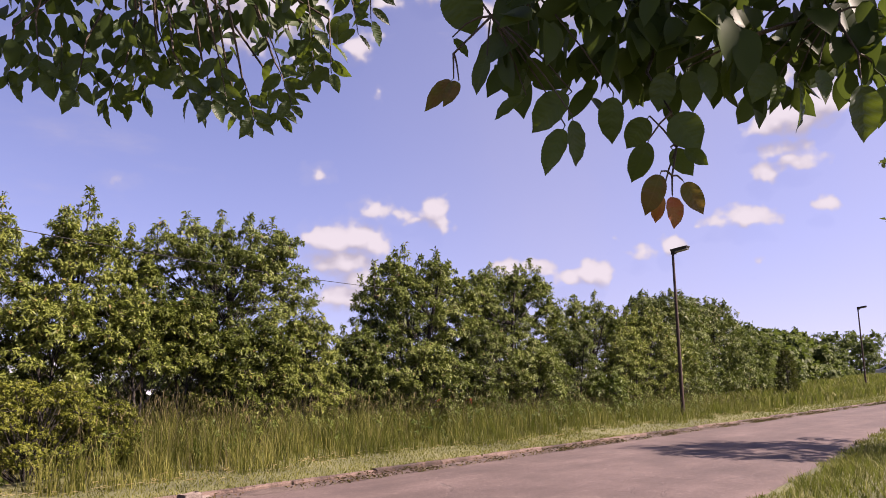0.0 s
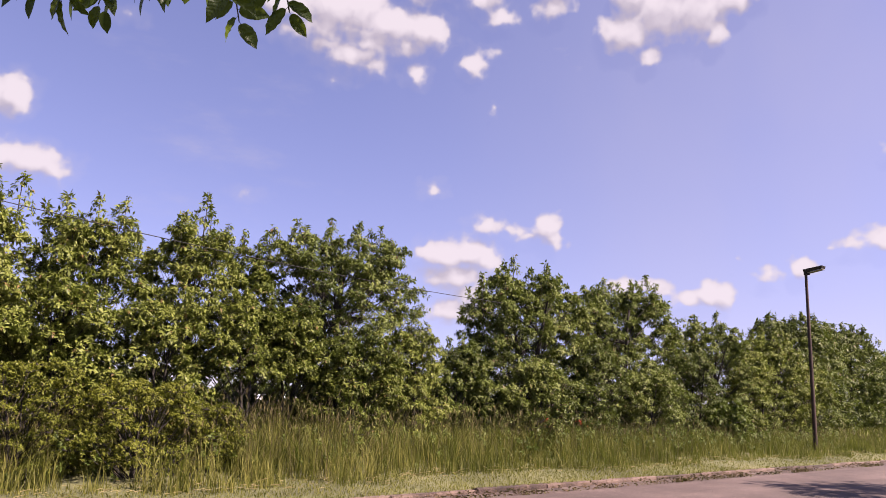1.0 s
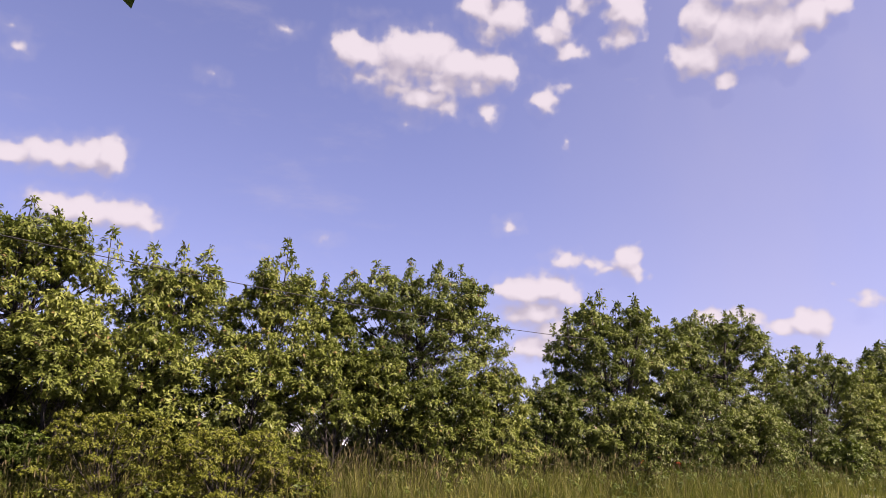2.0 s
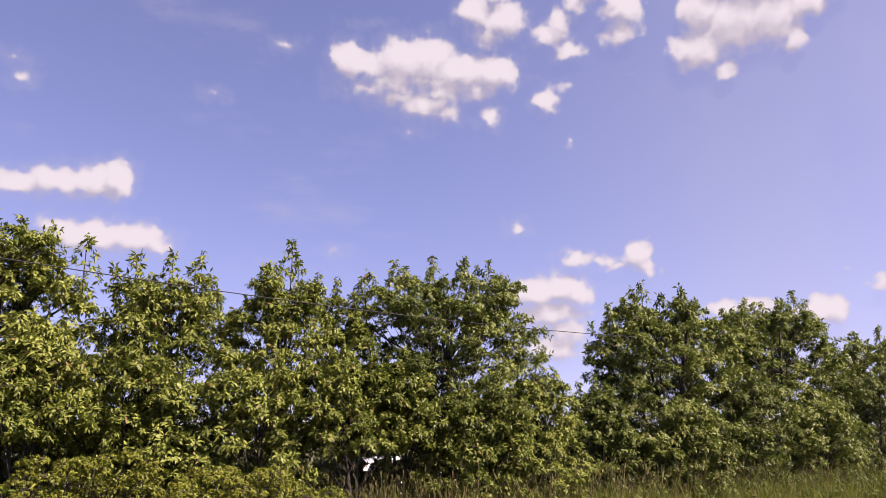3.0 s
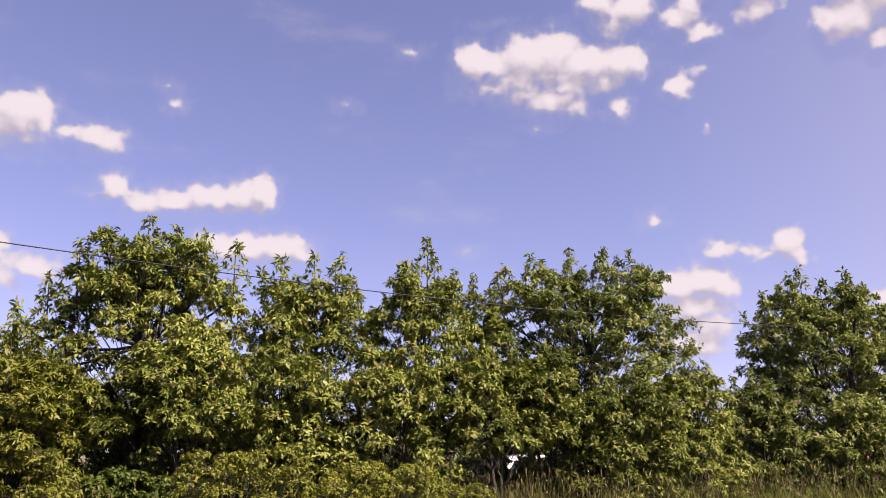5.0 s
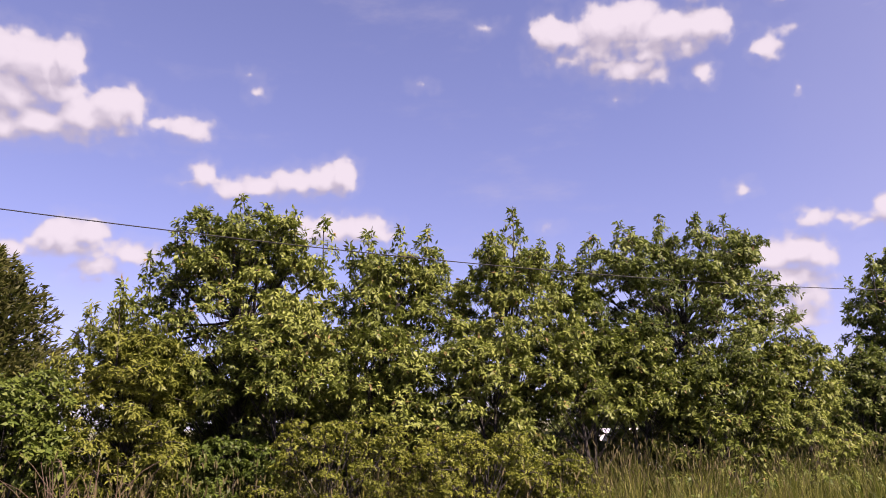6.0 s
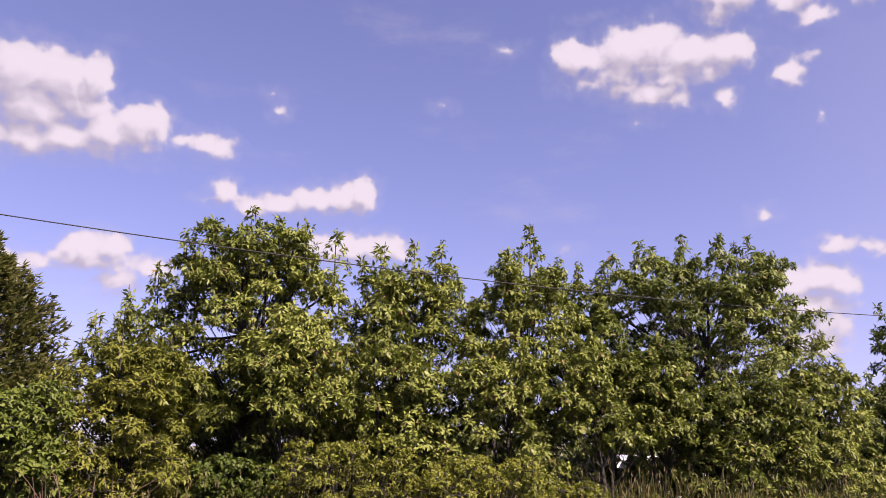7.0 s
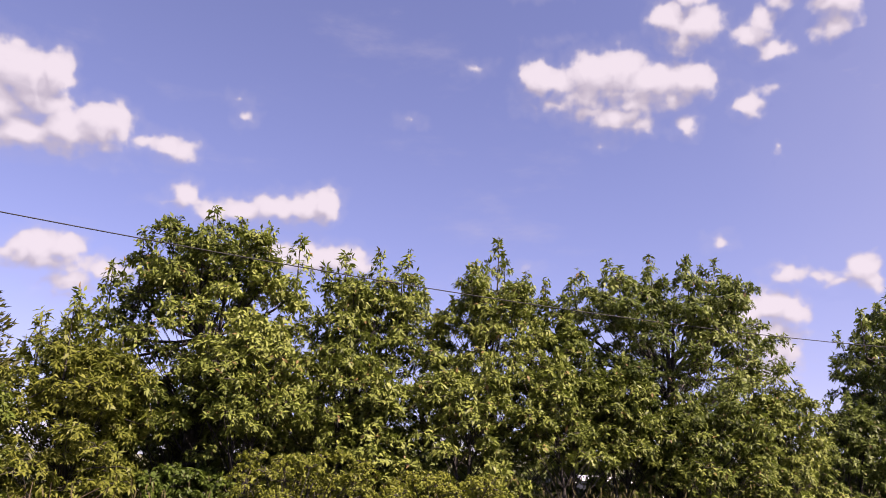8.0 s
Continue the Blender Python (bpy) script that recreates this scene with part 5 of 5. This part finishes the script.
def set_leaf(parent, foot, tip, breadth, shape, face):
    """A leaf from its foot to its tip, its upper side turned towards face."""
    axis = Vector(tip) - Vector(foot)
    length = axis.length / 1.10
    axis.normalize()
    side = axis.cross(Vector(face)).normalized()
    m = Matrix((side, axis, side.cross(axis))).transposed().to_4x4()
    ob = new("leaf", shape)
    ob.parent = parent
    ob.matrix_basis = Matrix.Translation(foot) @ m @ Matrix.Diagonal((max(breadth / 0.53, length * 0.7), length, length, 1))
    return ob


def build_overhang():
    rng = np.random.default_rng(77)
    tree = thing("overhanging_tree", (-0.9, -0.9, 0.02), "tree with drooping twigs of dark serrated leaves overhead", "tree")
    base = np.array(tree.location)
    wood = Tubes(10)
    wood.add(np.array([(0, 0, -0.05), (0.03, 0.02, 0.8), (-0.02, 0.05, 1.7), (0.05, 0.08, 2.6), (0.15, 0.1, 3.6), (0.2, 0.05, 4.6)]), [0.13, 0.105, 0.095, 0.08, 0.05, 0.02])
    child("trunk", wood.mesh("trunk", M_BARK), tree)
    fork = base + np.array([0.05, 0.08, 2.5])
    face = Vector((-0.75, -0.60, 0.20))

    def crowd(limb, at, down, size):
        """The inner leaves of a spray in one mesh, shade put into their dark colour."""
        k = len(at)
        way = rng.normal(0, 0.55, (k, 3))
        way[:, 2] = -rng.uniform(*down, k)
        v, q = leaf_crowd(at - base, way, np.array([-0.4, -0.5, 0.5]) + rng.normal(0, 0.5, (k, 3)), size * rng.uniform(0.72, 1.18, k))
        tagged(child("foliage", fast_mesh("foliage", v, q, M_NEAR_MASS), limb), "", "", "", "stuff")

    # the near spray, with a hanging shoot of bronze and red young leaves
    hub = np.array([1.02, 0.68, 1.90])
    tb = Tubes(6)
    bough = arc(fork, hub, 0.35, 9)
    tb.add(bough - base, np.linspace(0.035, 0.006, 9))
    shoot = np.array([l[:3] for l in LEAVES_SHOOT])
    stem = np.array([shoot[8] + np.array([0, 0, 0.04]), shoot[6], (shoot[4] + shoot[5]) / 2, (shoot[2] + shoot[1]) / 2, shoot[0]])
    tb.add(np.concatenate([[hub], stem]) - base, [0.004, 0.0016, 0.0013, 0.0011, 0.0009, 0.0007])
    for l in LEAVES_SHOOT:
        foot = np.array(l[:3])
        near = stem[np.argmin(np.linalg.norm(stem - foot, axis=1))]
        tb.add(arc(near, foot, 0.002, 3) - base, [0.0009, 0.0008, 0.0007])
    for group, last in ((LEAVES_WEST, 5), (LEAVES_EAST, 4)):
        # one thin branch runs out to each side, and every leaf hangs from it on a stalk
        branch = arc(hub, np.array(group[last][:3]) + np.array([0, 0, 0.022]), 0.03, 9)
        tb.add(branch - base, np.linspace(0.0035, 0.0010, 9))
        for l in group:
            foot = np.array(l[:3])
            near = branch[np.argmin(np.linalg.norm(branch - foot - np.array([0, 0, 0.03]), axis=1))]
            tb.add(arc(near, foot, 0.006, 4) - base, np.linspace(0.0011, 0.0006, 4))
    limb = child("limb", tb.mesh("limb", M_TWIG), tree, "thin drooping limb with fine twigs")
    for i, l in enumerate(LEAVES_SHOOT + LEAVES_WEST + LEAVES_EAST):
        shape = LEAF_SHAPES[i % 4] if l[7] == 0 else LEAF_BRONZE if l[7] == 1 else LEAF_RED
        turn = face + Vector(rng.normal(0, 0.28, 3))
        set_leaf(limb, Vector(np.array(l[:3]) - base), Vector(np.array(l[3:6]) - base), l[6], shape, turn)
    up, ahead = np.array((-0.124, -0.122, 0.985)), np.array((0.741, 0.648, 0.174))
    k = 800
    u = rng.uniform(0, 1, (k, 1))
    at = np.array((0.809, 0.803, 1.699)) + u * np.array((0.242, -0.272, -0.019)) + up * (rng.uniform(0, 1, (k, 1)) ** 1.2 * 0.24 - 0.014 * np.sin(u * 25)) + ahead * rng.uniform(-0.06, 0.16, (k, 1))
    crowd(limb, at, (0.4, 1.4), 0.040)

    # the farther spray, smaller in the view, with many leafy twigs
    hub = np.array([0.95, 1.75, 2.25])
    tb = Tubes(6)
    bough = arc(fork, hub, 0.35, 9)
    tb.add(bough - base, np.linspace(0.035, 0.008, 9))
    outer = []
    for w in TWIGS_LOW + TWIGS_HIGH:
        a, b = np.array(w[:3]), np.array(w[3:])
        tb.add(arc(bough[int(rng.integers(6, 9))], a, 0.03, 4) - base, np.linspace(0.0032, 0.0018, 4))
        tb.add(arc(a, b, 0.008, 5) - base, np.linspace(0.0015, 0.0008, 5))
        for j, t in enumerate((0.25, 0.45, 0.62, 0.78, 0.9, 1.0)):
            outer.append((a + (b - a) * t, 1 if j % 2 else -1, b - a, t))
    limb = child("limb", tb.mesh("limb", M_TWIG), tree, "thin drooping limb with fine twigs")
    across = np.array([0.66, -0.75, 0.0])
    for p, s, d, t in outer:
        ln = rng.uniform(0.036, 0.050)
        way = across * s * rng.uniform(0.3, 1.1) * (0.5 if t == 1.0 else 1.0) + unit(d) * rng.uniform(0.5, 1.0) + rng.normal(0, 0.15, 3)
        set_leaf(limb, Vector(p - base), Vector(p - base + unit(way) * ln), ln * rng.uniform(0.38, 0.5), LEAF_SHAPES[int(rng.integers(4))], face + Vector(rng.normal(0, 0.45, 3)))
    k = 900
    u = rng.uniform(0, 1, (k, 1))
    low = 0.020 * np.sin(u * 21) + 0.012 * np.sin(u * 47 + 1)
    at = np.array((0.683, 1.821, 1.946)) + u * np.array((0.402, -0.477, 0.066)) + up * (rng.uniform(0, 1, (k, 1)) ** 1.1 * 0.34 + low) + ahead * rng.uniform(-0.15, 0.28, (k, 1))
    gap = np.array([noise.noise(Vector(p * 16.0)) for p in at])
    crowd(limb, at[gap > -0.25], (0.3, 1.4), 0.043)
    # rest of the crown, unseen over and behind the camera, added for shade
    d = unit(rng.normal(0, 1, (1500, 3)))
    e = base + np.array([1.25, 0.1, 3.9]) + d * np.array([2.4, 2.0, 1.1]) * rng.uniform(0.5, 1.0, (1500, 1))
    keep = e[:, 2] > 2.95 + 0.35 * np.clip(e[:, 0] + e[:, 1] - 1.0, 0, 3)
    e, d = e[keep], d[keep]
    # one long bough over the path, with side twigs: unseen, placed for its shade
    reach = arc(base + np.array([0.05, 0.08, 2.6]), (1.95, 1.25, 3.75), 0.35, 9)
    arm = Tubes(7)
    arm.add(reach - base, np.linspace(0.05, 0.008, 9))
    d2 = unit(rng.normal(0, 1, (2000, 3)))
    f = rng.uniform(0.35, 1.0, 2000) * 8
    k = np.minimum(f.astype(int), 7)
    on = reach[k] + (reach[k + 1] - reach[k]) * (f - k)[:, None]
    e2 = on + d2 * np.array([0.75, 0.75, 0.32]) * rng.uniform(0.2, 1.0, (2000, 1)) * (1.15 - 0.06 * f)[:, None]
    for m in range(0, 2000, 25):
        arm.add([on[m] - base, (on[m] + e2[m]) / 2 + np.array([0, 0, 0.03]) - base, e2[m] - base], [0.008, 0.005, 0.002])
    child("limb", arm.mesh("limb", M_BARK), tree)
    e = np.concatenate([e, e2])
    v, q = rosettes(rng, e, np.concatenate([d, d2]), 7, 0.075, slim=0.5)
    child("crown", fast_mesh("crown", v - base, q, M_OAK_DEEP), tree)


build_overhang()


# ---- kerb stones, last ----
def build_kerb():
    kerb = thing("kerb", (0, 8.84, 0), "low worn concrete kerb with chipped edges along the road", "kerb", kind="structure")
    shapes = []
    for s in range(4):
        rng = np.random.default_rng(200 + s)
        bm = bevel_box(1.494, 0.13, 0.21, 0.03, (0, 0, -0.035), 3)
        for v in bm.verts:
            v.co += Vector((0, rng.normal(0, 0.004), rng.normal(0, 0.004)))
        me = bpy.data.meshes.new("kerb_stone")
        bm.to_mesh(me)
        bm.free()
        me.materials.append(M_KERB)
        shapes.append(me)
    rng = np.random.default_rng(201)
    for i in range(70):
        ob = new("kerb_stone", shapes[int(rng.integers(4))])
        ob.parent = kerb
        ob.location = (-12 + i * 1.5, rng.normal(0, 0.010), rng.normal(0, 0.010))
        ob.rotation_euler = (0, 0, rng.normal(0, 0.004))


build_kerb()


def build_fragment():
    """A broken-off piece of kerb lying in the gutter."""
    rng = np.random.default_rng(210)
    frag = thing("kerb_fragment", (5.05, 8.50, 0.02), "broken lump of pale concrete lying in the gutter", "rubble")
    for nm, size, at, turn in (("lump", (0.26, 0.13, 0.12), (0, 0, 0.055), 14), ("chip", (0.12, 0.08, 0.06), (0.19, -0.03, 0.028), -30)):
        bm = bevel_box(*size, 0.02, (0, 0, 0), 2)
        for v in bm.verts:
            v.co += Vector(rng.normal(0, 0.009, 3))
        bmesh.ops.rotate(bm, cent=(0, 0, 0), matrix=Matrix.Rotation(radians(turn), 3, "Z"), verts=bm.verts)
        bmesh.ops.translate(bm, vec=at, verts=bm.verts)
        part(nm, bm, M_CHIP, frag)


build_fragment()
